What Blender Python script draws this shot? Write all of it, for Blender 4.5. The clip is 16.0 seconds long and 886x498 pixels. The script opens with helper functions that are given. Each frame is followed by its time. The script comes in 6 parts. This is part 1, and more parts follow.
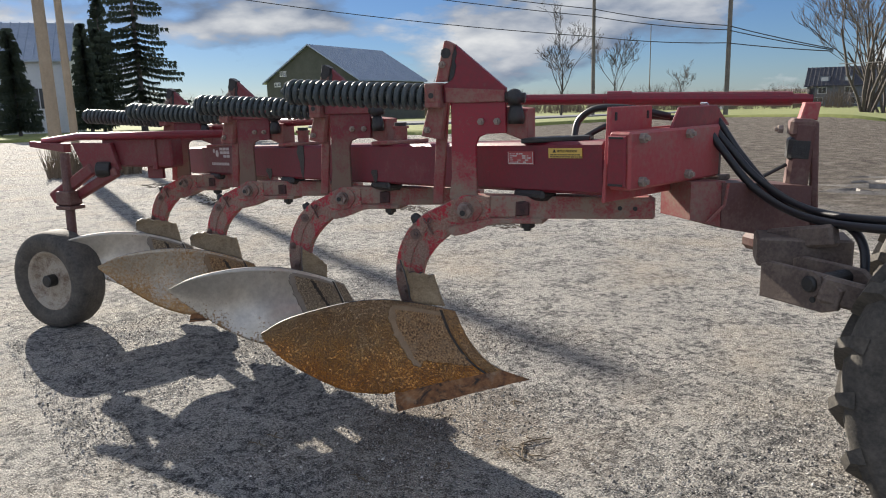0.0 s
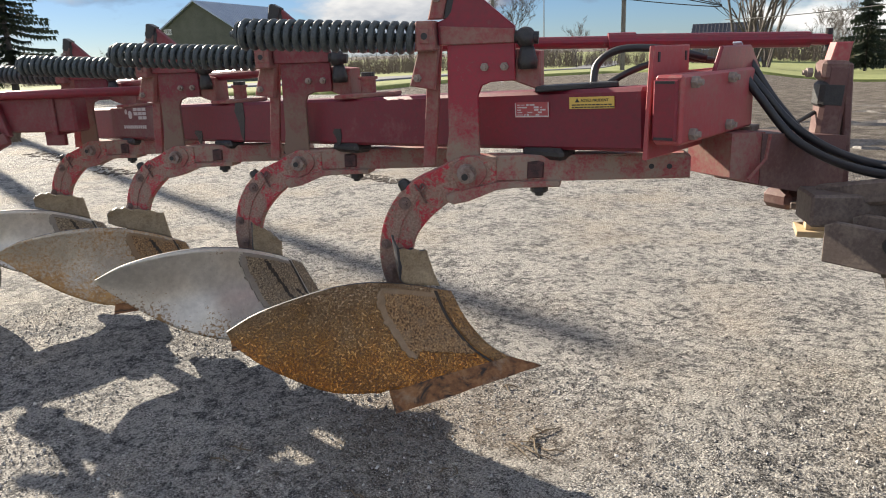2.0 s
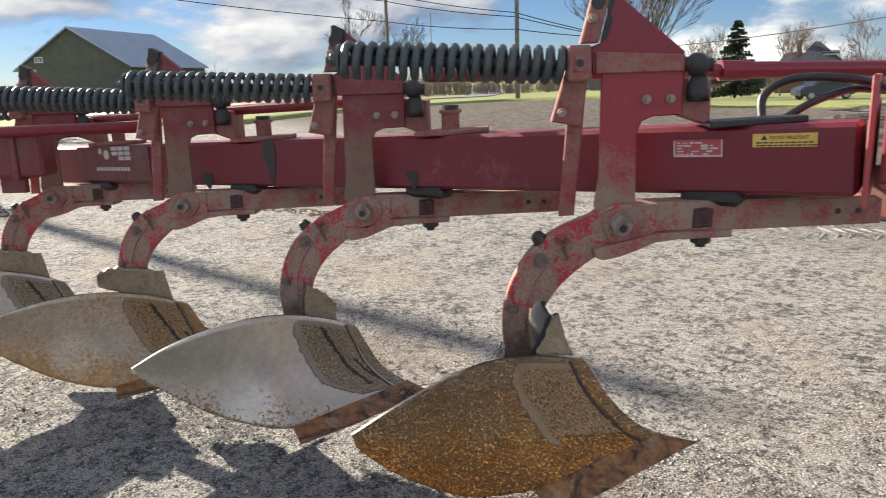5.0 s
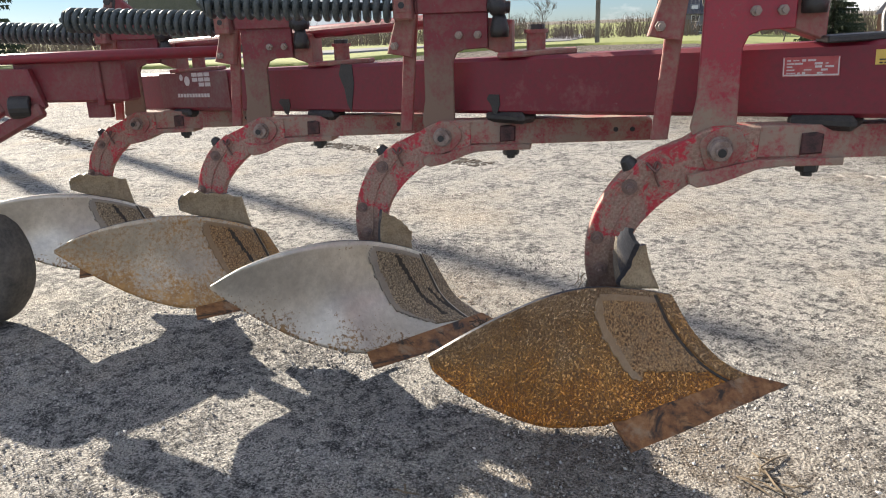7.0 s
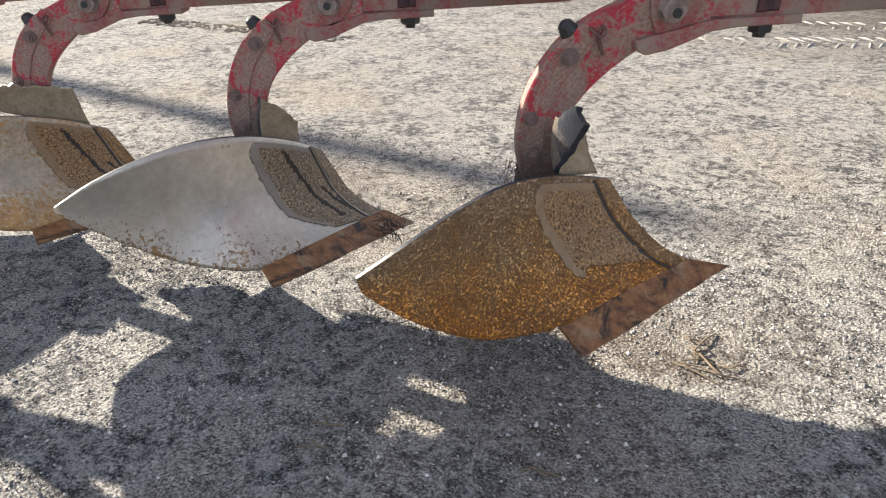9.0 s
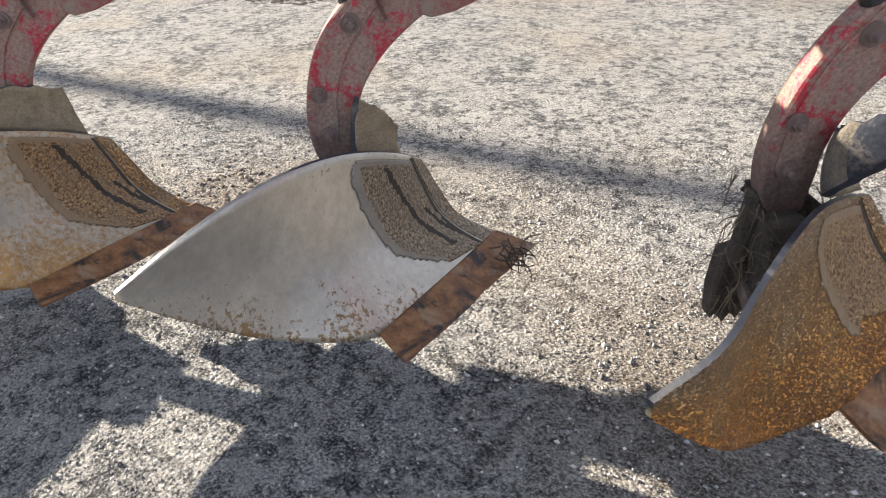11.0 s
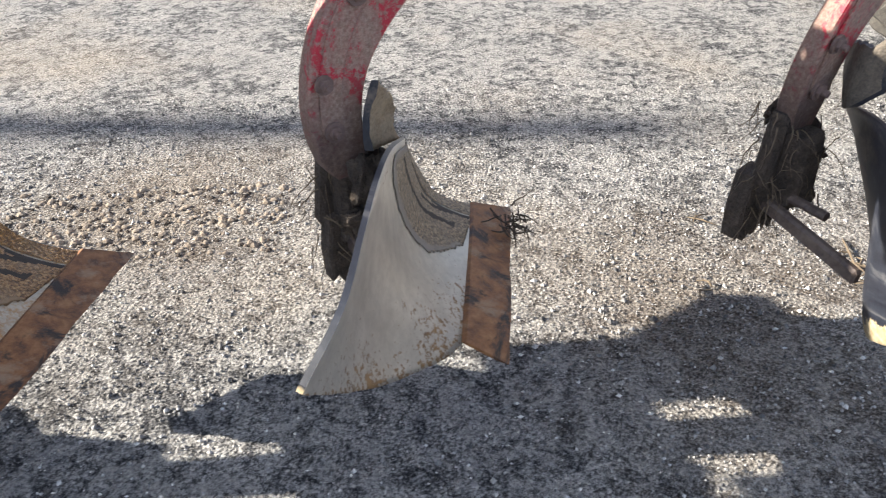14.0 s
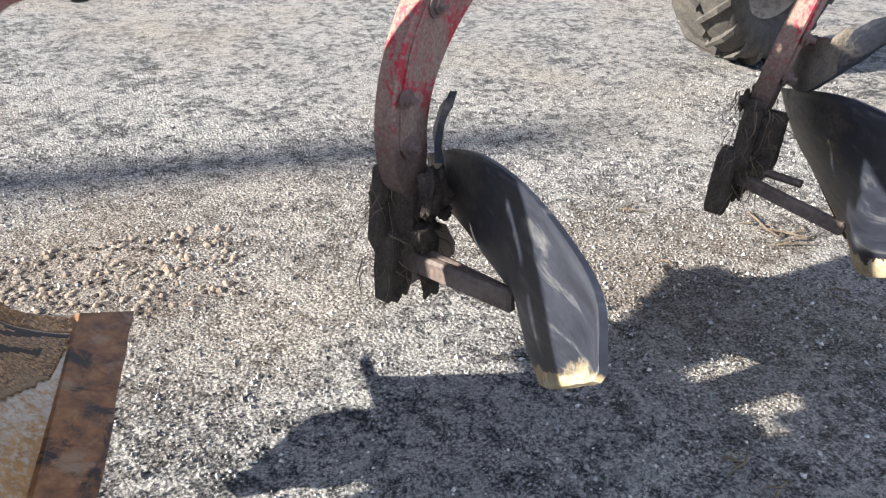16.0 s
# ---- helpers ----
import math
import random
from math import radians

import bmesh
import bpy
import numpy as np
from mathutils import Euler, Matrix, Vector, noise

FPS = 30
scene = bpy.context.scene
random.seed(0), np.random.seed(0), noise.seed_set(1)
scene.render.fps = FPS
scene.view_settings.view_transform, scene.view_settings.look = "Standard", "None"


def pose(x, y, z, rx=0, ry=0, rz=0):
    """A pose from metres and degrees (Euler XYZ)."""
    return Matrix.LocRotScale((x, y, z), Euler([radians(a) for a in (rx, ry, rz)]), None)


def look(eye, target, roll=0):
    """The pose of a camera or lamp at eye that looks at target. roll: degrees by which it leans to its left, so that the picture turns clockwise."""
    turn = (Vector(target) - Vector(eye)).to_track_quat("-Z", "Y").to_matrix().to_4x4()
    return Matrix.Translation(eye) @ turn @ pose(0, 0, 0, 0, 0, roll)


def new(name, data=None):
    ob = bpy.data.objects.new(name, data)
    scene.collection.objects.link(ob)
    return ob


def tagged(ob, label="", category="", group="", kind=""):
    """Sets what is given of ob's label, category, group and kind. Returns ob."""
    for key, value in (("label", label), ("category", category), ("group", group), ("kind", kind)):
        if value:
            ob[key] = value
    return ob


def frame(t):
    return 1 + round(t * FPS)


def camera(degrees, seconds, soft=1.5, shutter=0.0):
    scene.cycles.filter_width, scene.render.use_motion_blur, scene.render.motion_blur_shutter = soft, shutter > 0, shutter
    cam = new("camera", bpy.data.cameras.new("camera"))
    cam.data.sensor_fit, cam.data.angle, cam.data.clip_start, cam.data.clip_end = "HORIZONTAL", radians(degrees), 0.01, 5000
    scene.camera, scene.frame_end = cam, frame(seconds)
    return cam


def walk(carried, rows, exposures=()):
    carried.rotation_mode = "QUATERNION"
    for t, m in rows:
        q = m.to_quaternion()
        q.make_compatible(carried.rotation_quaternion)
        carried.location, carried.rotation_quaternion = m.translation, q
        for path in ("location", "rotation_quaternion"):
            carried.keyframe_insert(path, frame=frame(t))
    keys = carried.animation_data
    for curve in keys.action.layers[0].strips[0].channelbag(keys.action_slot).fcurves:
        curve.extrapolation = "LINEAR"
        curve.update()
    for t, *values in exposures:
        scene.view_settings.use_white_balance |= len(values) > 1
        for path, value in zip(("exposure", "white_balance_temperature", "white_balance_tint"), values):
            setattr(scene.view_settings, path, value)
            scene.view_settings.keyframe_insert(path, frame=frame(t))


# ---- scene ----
# ---- camera ----
cam = camera(62.19, 16.0, soft=1.0, shutter=0.3)
PATH = [
    (0.0, pose(2.285, -1.806, 1.458, 78.39, 1.57, 53.34)),
    (0.5, pose(2.146, -1.865, 1.465, 77.28, 1.78, 51.69)),
    (1.0, pose(2.045, -1.840, 1.447, 76.23, 2.00, 50.82)),
    (1.5, pose(1.854, -1.822, 1.408, 75.47, 2.20, 48.05)),
    (2.0, pose(1.714, -1.789, 1.413, 75.08, 2.04, 45.40)),
    (2.5, pose(1.536, -1.834, 1.434, 74.82, 2.31, 41.99)),
    (3.0, look((1.407, -1.883, 1.432), (0.185, -0.382, 0.929), -2.0)),
    (3.5, look((1.28, -1.862, 1.421), (0.128, -0.301, 0.936), -1.8)),
    (4.0, look((1.133, -1.84, 1.43), (0.024, -0.243, 0.961), -1.8)),
    (4.5, look((0.982, -1.907, 1.431), (-0.134, -0.312, 0.973), -1.8)),
    (5.0, look((0.848, -1.959, 1.443), (-0.332, -0.409, 0.989), -2.1)),
    (5.2, look((0.828, -1.961, 1.438), (-0.392, -0.442, 0.986), -2.1)),
    (7.3, pose(0.769, -1.921, 1.354, 71.77, 2.35, 42.54)),
    (7.5, pose(0.752, -1.896, 1.357, 70.29, 2.43, 40.94)),
    (8.0, pose(0.722, -1.861, 1.310, 67.89, 1.88, 36.99)),
    (8.5, pose(0.588, -1.806, 1.298, 65.28, 1.77, 33.43)),
    (9.0, pose(0.447, -1.786, 1.295, 63.26, 1.47, 30.32)),
    (9.5, pose(0.243, -1.732, 1.288, 61.75, 1.28, 28.21)),
    (9.7, pose(0.141, -1.706, 1.286, 61.35, 1.23, 27.60)),
    (11.8, pose(-0.575, -1.355, 1.211, 56.26, 4.01, 15.91)),
    (12.0, pose(-0.650, -1.317, 1.218, 54.68, 2.78, 10.45)),
    (12.5, pose(-0.770, -1.303, 1.197, 54.81, 1.26, -3.07)),
    (13.0, pose(-0.861, -1.303, 1.180, 56.16, -0.44, -11.04)),
    (13.5, pose(-0.973, -1.398, 1.195, 56.82, -0.73, -9.59)),
    (14.0, pose(-1.071, -1.490, 1.225, 55.86, 0.63, -2.31)),
    (14.5, pose(-1.182, -1.494, 1.183, 55.30, 1.12, -2.05)),
    (15.0, pose(-1.427, -1.383, 1.139, 54.76, -0.24, -12.12)),
    (15.5, pose(-1.584, -1.327, 1.124, 56.33, -1.66, -20.64)),
    (16.0, pose(-1.665, -1.405, 1.183, 58.62, -2.25, -21.27)),
]
EXPO = [(0.0, 1.14, 6250, 10), (2.0, 1.43, 6550, 10), (5.0, 1.54, 6550, 10), (8.0, 1.74, 6450, 10), (12.5, 1.84, 6200, 10), (16.0, 1.80, 5850, 10)]
walk(cam, PATH, EXPO)

# ---- world and sun ----
SUN_AZ = Vector((-1.0, 0.10, 0.0)).normalized()
SUN_EL = radians(23.0)
sun_dir = Vector((SUN_AZ.x * math.cos(SUN_EL), SUN_AZ.y * math.cos(SUN_EL), math.sin(SUN_EL)))
world = bpy.data.worlds.new("world")
scene.world = world
world.use_nodes = True
wn, wl = world.node_tree.nodes, world.node_tree.links
wn.clear()


def wnode(kind, **values):
    nd = wn.new(kind)
    for key, value in values.items():
        nd.inputs[key].default_value = value
    return nd


sky = wn.new("ShaderNodeTexSky")
sky.sky_type = "NISHITA"
sky.sun_disc = False
sky.sun_elevation = SUN_EL
sky.sun_rotation = math.atan2(SUN_AZ.x, SUN_AZ.y)
sky.air_density, sky.dust_density, sky.ozone_density = 0.8, 0.1, 3.0
coord = wn.new("ShaderNodeTexCoord")
sep = wn.new("ShaderNodeSeparateXYZ")
wl.new(coord.outputs["Generated"], sep.inputs[0])
squash = wn.new("ShaderNodeMapping")
squash.inputs["Scale"].default_value = (1.0, 1.0, 2.6)
squash.inputs["Location"].default_value = (0.37, 0.2, 0.0)
wl.new(coord.outputs["Generated"], squash.inputs[0])
lifted = wn.new("ShaderNodeVectorMath")
lifted.operation = "ADD"
lifted.inputs[1].default_value = (-0.03, 0.0, 0.13)
wl.new(squash.outputs[0], lifted.inputs[0])


def cloud_noise(vec, detail):
    nd = wnode("ShaderNodeTexNoise", Scale=2.3, Detail=detail, Roughness=0.55, Lacunarity=2.1)
    wl.new(vec, nd.inputs["Vector"])
    return nd.outputs["Fac"]


here = cloud_noise(squash.outputs[0], 10.0)
above = cloud_noise(lifted.outputs["Vector"], 4.0)
cover = wn.new("ShaderNodeValToRGB")
cover.color_ramp.elements[0].position, cover.color_ramp.elements[1].position = 0.47, 0.54
wl.new(here, cover.inputs[0])
rise = wn.new("ShaderNodeMath")
rise.operation = "SUBTRACT"
wl.new(here, rise.inputs[0])
wl.new(above, rise.inputs[1])
tone = wn.new("ShaderNodeValToRGB")
lift = wn.new("ShaderNodeMath")
lift.operation = "ADD"
lift.inputs[1].default_value = 0.5
wl.new(rise.outputs[0], lift.inputs[0])
tone.color_ramp.elements[0].position, tone.color_ramp.elements[1].position = 0.44, 0.62
tone.color_ramp.elements[0].color = (3.6, 4.6, 6.4, 1)
tone.color_ramp.elements[1].color = (16.5, 16.2, 15.6, 1)
wl.new(lift.outputs[0], tone.inputs[0])
mixc = wn.new("ShaderNodeMix")
mixc.data_type = "RGBA"
wl.new(cover.outputs["Color"], mixc.inputs["Factor"])
clear = wn.new("ShaderNodeVectorMath")
clear.operation = "MULTIPLY"
clear.inputs[1].default_value = (0.90, 1.07, 1.36)
wl.new(sky.outputs["Color"], clear.inputs[0])
wl.new(clear.outputs["Vector"], mixc.inputs["A"])
wl.new(tone.outputs["Color"], mixc.inputs["B"])
# sky brightened behind the camera and away from the sun as added fill light
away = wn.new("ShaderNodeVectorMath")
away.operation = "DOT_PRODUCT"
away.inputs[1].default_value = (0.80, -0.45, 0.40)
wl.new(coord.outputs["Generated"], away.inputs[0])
fill_gain = wn.new("ShaderNodeMapRange")
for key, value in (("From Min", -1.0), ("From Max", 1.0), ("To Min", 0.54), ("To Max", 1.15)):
    fill_gain.inputs[key].default_value = value
wl.new(away.outputs["Value"], fill_gain.inputs["Value"])
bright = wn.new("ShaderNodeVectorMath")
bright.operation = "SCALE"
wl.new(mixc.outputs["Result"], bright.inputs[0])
wl.new(fill_gain.outputs["Result"], bright.inputs["Scale"])
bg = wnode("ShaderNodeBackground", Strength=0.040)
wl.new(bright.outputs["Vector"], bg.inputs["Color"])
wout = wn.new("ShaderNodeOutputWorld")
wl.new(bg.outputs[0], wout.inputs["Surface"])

sun = new("sun", bpy.data.lights.new("sun", "SUN"))
sun.data.energy, sun.data.angle, sun.data.color = 5.0, radians(0.5), (1.0, 0.90, 0.75)
sun.matrix_world = look((0, 0, 0), -sun_dir)


# ---- materials ----
def ramp(nt, src, stops):
    r = nt.nodes.new("ShaderNodeValToRGB")
    cr = r.color_ramp
    while len(cr.elements) < len(stops):
        cr.elements.new(0.5)
    for e, (p, c) in zip(cr.elements, stops):
        e.position = p
        e.color = (*c, 1) if len(c) == 3 else c
    nt.links.new(src, r.inputs[0])
    return r.outputs["Color"]


def tex(nt, scale, detail=6.0, rough=0.6, kind="noise", vec=None, dist=0.0):
    if vec is None:
        c = nt.nodes.new("ShaderNodeTexCoord")
        vec = c.outputs["Object"]
    if kind == "noise":
        n = nt.nodes.new("ShaderNodeTexNoise")
        n.inputs["Detail"].default_value, n.inputs["Roughness"].default_value = detail, rough
        n.inputs["Distortion"].default_value = dist
        out = n.outputs["Fac"]
    else:
        n = nt.nodes.new("ShaderNodeTexVoronoi")
        out = n.outputs["Distance"] if kind == "voronoi" else n.outputs["Color"]
    n.inputs["Scale"].default_value = scale
    nt.links.new(vec, n.inputs["Vector"])
    return out


def mix(nt, fac, a, b, mode="MIX"):
    m = nt.nodes.new("ShaderNodeMix")
    m.data_type, m.blend_type = "RGBA", mode
    for sock, val in ((m.inputs["Factor"], fac), (m.inputs["A"], a), (m.inputs["B"], b)):
        if isinstance(val, (int, float)):
            sock.default_value = val
        elif isinstance(val, tuple):
            sock.default_value = (*val, 1)
        else:
            nt.links.new(val, sock)
    return m.outputs["Result"]


def math_node(nt, op, a, b):
    m = nt.nodes.new("ShaderNodeMath")
    m.operation = op
    for sock, val in ((m.inputs[0], a), (m.inputs[1], b)):
        if isinstance(val, (int, float)):
            sock.default_value = val
        else:
            nt.links.new(val, sock)
    return m.outputs[0]


def bump(nt, height, strength, distance):
    b = nt.nodes.new("ShaderNodeBump")
    b.inputs["Strength"].default_value, b.inputs["Distance"].default_value = strength, distance
    nt.links.new(height, b.inputs["Height"])
    return b.outputs["Normal"]


def material(name):
    m = bpy.data.materials.new(name)
    m.use_nodes = True
    return m, m.node_tree, m.node_tree.nodes["Principled BSDF"]


def plug(nt, p, color=None, rough=None, metal=None, normal=None):
    for key, val in (("Base Color", color), ("Roughness", rough), ("Metallic", metal), ("Normal", normal)):
        if val is None:
            continue
        if isinstance(val, (int, float)):
            p.inputs[key].default_value = val
        elif isinstance(val, tuple):
            p.inputs[key].default_value = (*val, 1)
        else:
            nt.links.new(val, p.inputs[key])


def painted(name, paint, fade, dirt, dirt_lo, dirt_hi, scale=6.0, rough=0.5, spot=None):
    """Old paint with faded areas, dust and small chips."""
    m, nt, p = material(name)
    big, fine = tex(nt, scale, 8, 0.62), tex(nt, scale * 9, 5, 0.6)
    chips = ramp(nt, tex(nt, scale * 5, 9, 0.72, dist=0.6), [(0.66, (0, 0, 0)), (0.70, (1, 1, 1))])
    base = mix(nt, ramp(nt, fine, [(0.35, (0, 0, 0)), (0.7, (1, 1, 1))]), paint, fade)
    base = mix(nt, chips, base, tuple(0.45 * a + 0.05 for a in dirt))
    cake = mix(nt, 0.3, big, fine)
    if spot:
        # a patch (t, z) that is dirtier (amount > 0) or rubbed clean (amount < 0)
        x, z, reach, amount = spot
        c = nt.nodes.new("ShaderNodeTexCoord")
        far = nt.nodes.new("ShaderNodeVectorMath")
        far.operation = "DISTANCE"
        nt.links.new(c.outputs["Object"], far.inputs[0])
        far.inputs[1].default_value = (x, -0.05, z)
        near = ramp(nt, math_node(nt, "DIVIDE", far.outputs["Value"], reach), [(0.0, (1, 1, 1)), (1.0, (0, 0, 0))])
        cake = math_node(nt, "ADD", cake, math_node(nt, "MULTIPLY", near, amount))
    dusty = ramp(nt, cake, [(dirt_lo, (0, 0, 0)), (dirt_hi, (1, 1, 1))])
    plug(nt, p, mix(nt, dusty, base, dirt), ramp(nt, dusty, [(0, (rough,) * 3), (1, (0.9,) * 3)]), 0.0,
         bump(nt, mix(nt, 0.5, big, fine), 0.35, 0.004))
    return m


def rough_plain(name, a, b, scale, rough=0.9, strength=0.4, distance=0.01, metal=0.0):
    m, nt, p = material(name)
    n1, n2 = tex(nt, scale, 8, 0.65), tex(nt, scale * 7, 6, 0.6)
    f = mix(nt, 0.4, n1, n2)
    plug(nt, p, ramp(nt, f, [(0.33, a), (0.66, b)]), rough, metal, bump(nt, f, strength, distance))
    return m


def leg_paint():
    """Bright red rubbed through dust along the leg, with the foot under grey-brown mud."""
    m, nt, p = material("muddy_red_paint")
    c = nt.nodes.new("ShaderNodeTexCoord")
    xyz = nt.nodes.new("ShaderNodeSeparateXYZ")
    nt.links.new(c.outputs["Object"], xyz.inputs[0])
    big, mid, fine = tex(nt, 10, 9, 0.68, dist=0.8), tex(nt, 38, 9, 0.74, dist=1.2), tex(nt, 130, 6, 0.7)
    grime = math_node(nt, "ADD", math_node(nt, "MULTIPLY", big, 0.55), math_node(nt, "ADD", math_node(nt, "MULTIPLY", mid, 0.30), math_node(nt, "MULTIPLY", fine, 0.15)))
    foot = ramp(nt, math_node(nt, "ADD", math_node(nt, "ADD", xyz.outputs[2], 1.0), math_node(nt, "MULTIPLY", math_node(nt, "SUBTRACT", big, 0.5), 0.22)), [(0.60, (1, 1, 1)), (0.74, (0, 0, 0))])
    red = mix(nt, ramp(nt, mid, [(0.38, (0, 0, 0)), (0.66, (1, 1, 1))]), (0.42, 0.014, 0.034), (0.30, 0.034, 0.042))
    dust = mix(nt, ramp(nt, fine, [(0.36, (0, 0, 0)), (0.64, (1, 1, 1))]), (0.17, 0.118, 0.088), (0.33, 0.250, 0.192))
    mud = ramp(nt, mix(nt, 0.5, mid, fine), [(0.36, (0.055, 0.038, 0.030)), (0.52, (0.135, 0.092, 0.073)), (0.66, (0.23, 0.170, 0.138))])
    base = mix(nt, ramp(nt, grime, [(0.447, (0, 0, 0)), (0.486, (0.82,) * 3), (0.58, (0.96,) * 3)]), red, dust)
    base = mix(nt, math_node(nt, "MULTIPLY", foot, 0.88), base, mud)
    scrape = ramp(nt, tex(nt, 60, 8, 0.75, dist=1.2), [(0.62, (0, 0, 0)), (0.68, (0.6,) * 3)])
    base = mix(nt, scrape, base, (0.33, 0.25, 0.215))
    plug(nt, p, base, ramp(nt, grime, [(0.42, (0.5,) * 3), (0.55, (0.88,) * 3)]), 0.0, bump(nt, mix(nt, 0.5, mid, fine), 0.6, 0.004))
    return m


RED = painted("red_paint", (0.20, 0.007, 0.020), (0.14, 0.013, 0.021), (0.20, 0.105, 0.085), 0.60, 0.86, 6, 0.4)
RED_BEAM = painted("maroon_beam_paint", (0.155, 0.005, 0.018), (0.11, 0.010, 0.018), (0.25, 0.11, 0.10), 0.63, 0.86, 7, 0.5, (0.72, 0.0, 0.30, 0.18))
RED_WORN = painted("worn_red_paint", (0.23, 0.022, 0.03), (0.21, 0.05, 0.045), (0.24, 0.155, 0.12), 0.40, 0.64, 8, 0.55)
RED_DIRTY = painted("dull_dirty_red_paint", (0.17, 0.014, 0.022), (0.14, 0.028, 0.03), (0.19, 0.11, 0.09), 0.46, 0.76, 7, 0.5)
RED_LEG = leg_paint()
RED_ARM = painted("dusty_red_arm_paint", (0.27, 0.028, 0.036), (0.24, 0.075, 0.066), (0.26, 0.190, 0.145), 0.40, 0.56, 14, 0.6)
RED_UPRIGHT = painted("red_paint_with_caked_foot", (0.27, 0.011, 0.028), (0.20, 0.022, 0.03), (0.235, 0.175, 0.13), 0.57, 0.78, 10, 0.42, (-0.03, 0.03, 0.22, 0.40))
RED_UPRIGHT_DULL = painted("dull_red_paint_with_caked_foot", (0.165, 0.012, 0.022), (0.12, 0.022, 0.026), (0.17, 0.115, 0.085), 0.49, 0.72, 9, 0.5, (-0.03, 0.05, 0.30, 0.38))
COVER = painted("dusty_maroon_cover", (0.13, 0.022, 0.028), (0.15, 0.045, 0.045), (0.17, 0.115, 0.10), 0.44, 0.70, 7, 0.6)
RED_PLATE = painted("faded_red_plate", (0.34, 0.045, 0.05), (0.33, 0.075, 0.07), (0.30, 0.185, 0.145), 0.50, 0.78, 6, 0.5)
BOLT_MUD = painted("muddy_bolt_steel", (0.15, 0.10, 0.085), (0.21, 0.14, 0.12), (0.13, 0.09, 0.072), 0.42, 0.62, 30, 0.7)
BOLT_PALE = painted("dusty_bolt_steel", (0.24, 0.185, 0.16), (0.32, 0.26, 0.22), (0.16, 0.11, 0.09), 0.46, 0.62, 34, 0.6)
BLACK_OIL = rough_plain("greasy_black", (0.008, 0.008, 0.009), (0.03, 0.028, 0.025), 30, 0.45)
SPRING = painted("dark_spring_steel", (0.03, 0.04, 0.042), (0.07, 0.085, 0.085), (0.14, 0.12, 0.10), 0.55, 0.85, 14, 0.4)
STEEL_DIRTY = painted("dirty_steel", (0.17, 0.145, 0.13), (0.24, 0.20, 0.17), (0.32, 0.25, 0.20), 0.4, 0.7, 12, 0.6)
HITCH = painted("dusty_dark_hitch_paint", (0.105, 0.042, 0.036), (0.12, 0.058, 0.048), (0.22, 0.155, 0.12), 0.47, 0.80, 8, 0.55)
HITCH_DARK = painted("dark_rusty_recess_red", (0.05, 0.014, 0.014), (0.085, 0.022, 0.022), (0.025, 0.018, 0.016), 0.46, 0.60, 30, 0.5)
HITCH_GREY = painted("dusty_grey_brown_hitch", (0.085, 0.06, 0.05), (0.12, 0.09, 0.075), (0.25, 0.20, 0.16), 0.44, 0.74, 9, 0.6)
RUBBER = rough_plain("dusty_rubber", (0.025, 0.024, 0.023), (0.13, 0.115, 0.095), 9, 0.8)
HOSE = rough_plain("black_hose", (0.008, 0.008, 0.01), (0.016, 0.016, 0.018), 40, 0.4, 0.1)
RIM = painted("rusty_white_rim", (0.42, 0.37, 0.30), (0.32, 0.27, 0.20), (0.13, 0.075, 0.045), 0.46, 0.66, 14, 0.6)
MUD = rough_plain("dried_mud", (0.03, 0.023, 0.018), (0.13, 0.10, 0.075), 24, 0.95, 1.0, 0.025)
ROOT = rough_plain("dry_roots", (0.10, 0.07, 0.045), (0.22, 0.17, 0.11), 30, 0.9)
MUD_PALE = rough_plain("pale_dry_mud", (0.17, 0.125, 0.072), (0.42, 0.335, 0.215), 22, 0.92, 0.9, 0.012)
MUD_GREY = rough_plain("thin_grey_mud", (0.055, 0.048, 0.040), (0.20, 0.165, 0.125), 26, 0.9, 0.8, 0.008)
WOOD = rough_plain("pale_timber", (0.42, 0.30, 0.16), (0.55, 0.42, 0.26), 8, 0.8, 0.2)


def uv_axes(nt):
    c = nt.nodes.new("ShaderNodeTexCoord")
    s = nt.nodes.new("ShaderNodeSeparateXYZ")
    nt.links.new(c.outputs["UV"], s.inputs[0])
    return s.outputs[0], s.outputs[1]


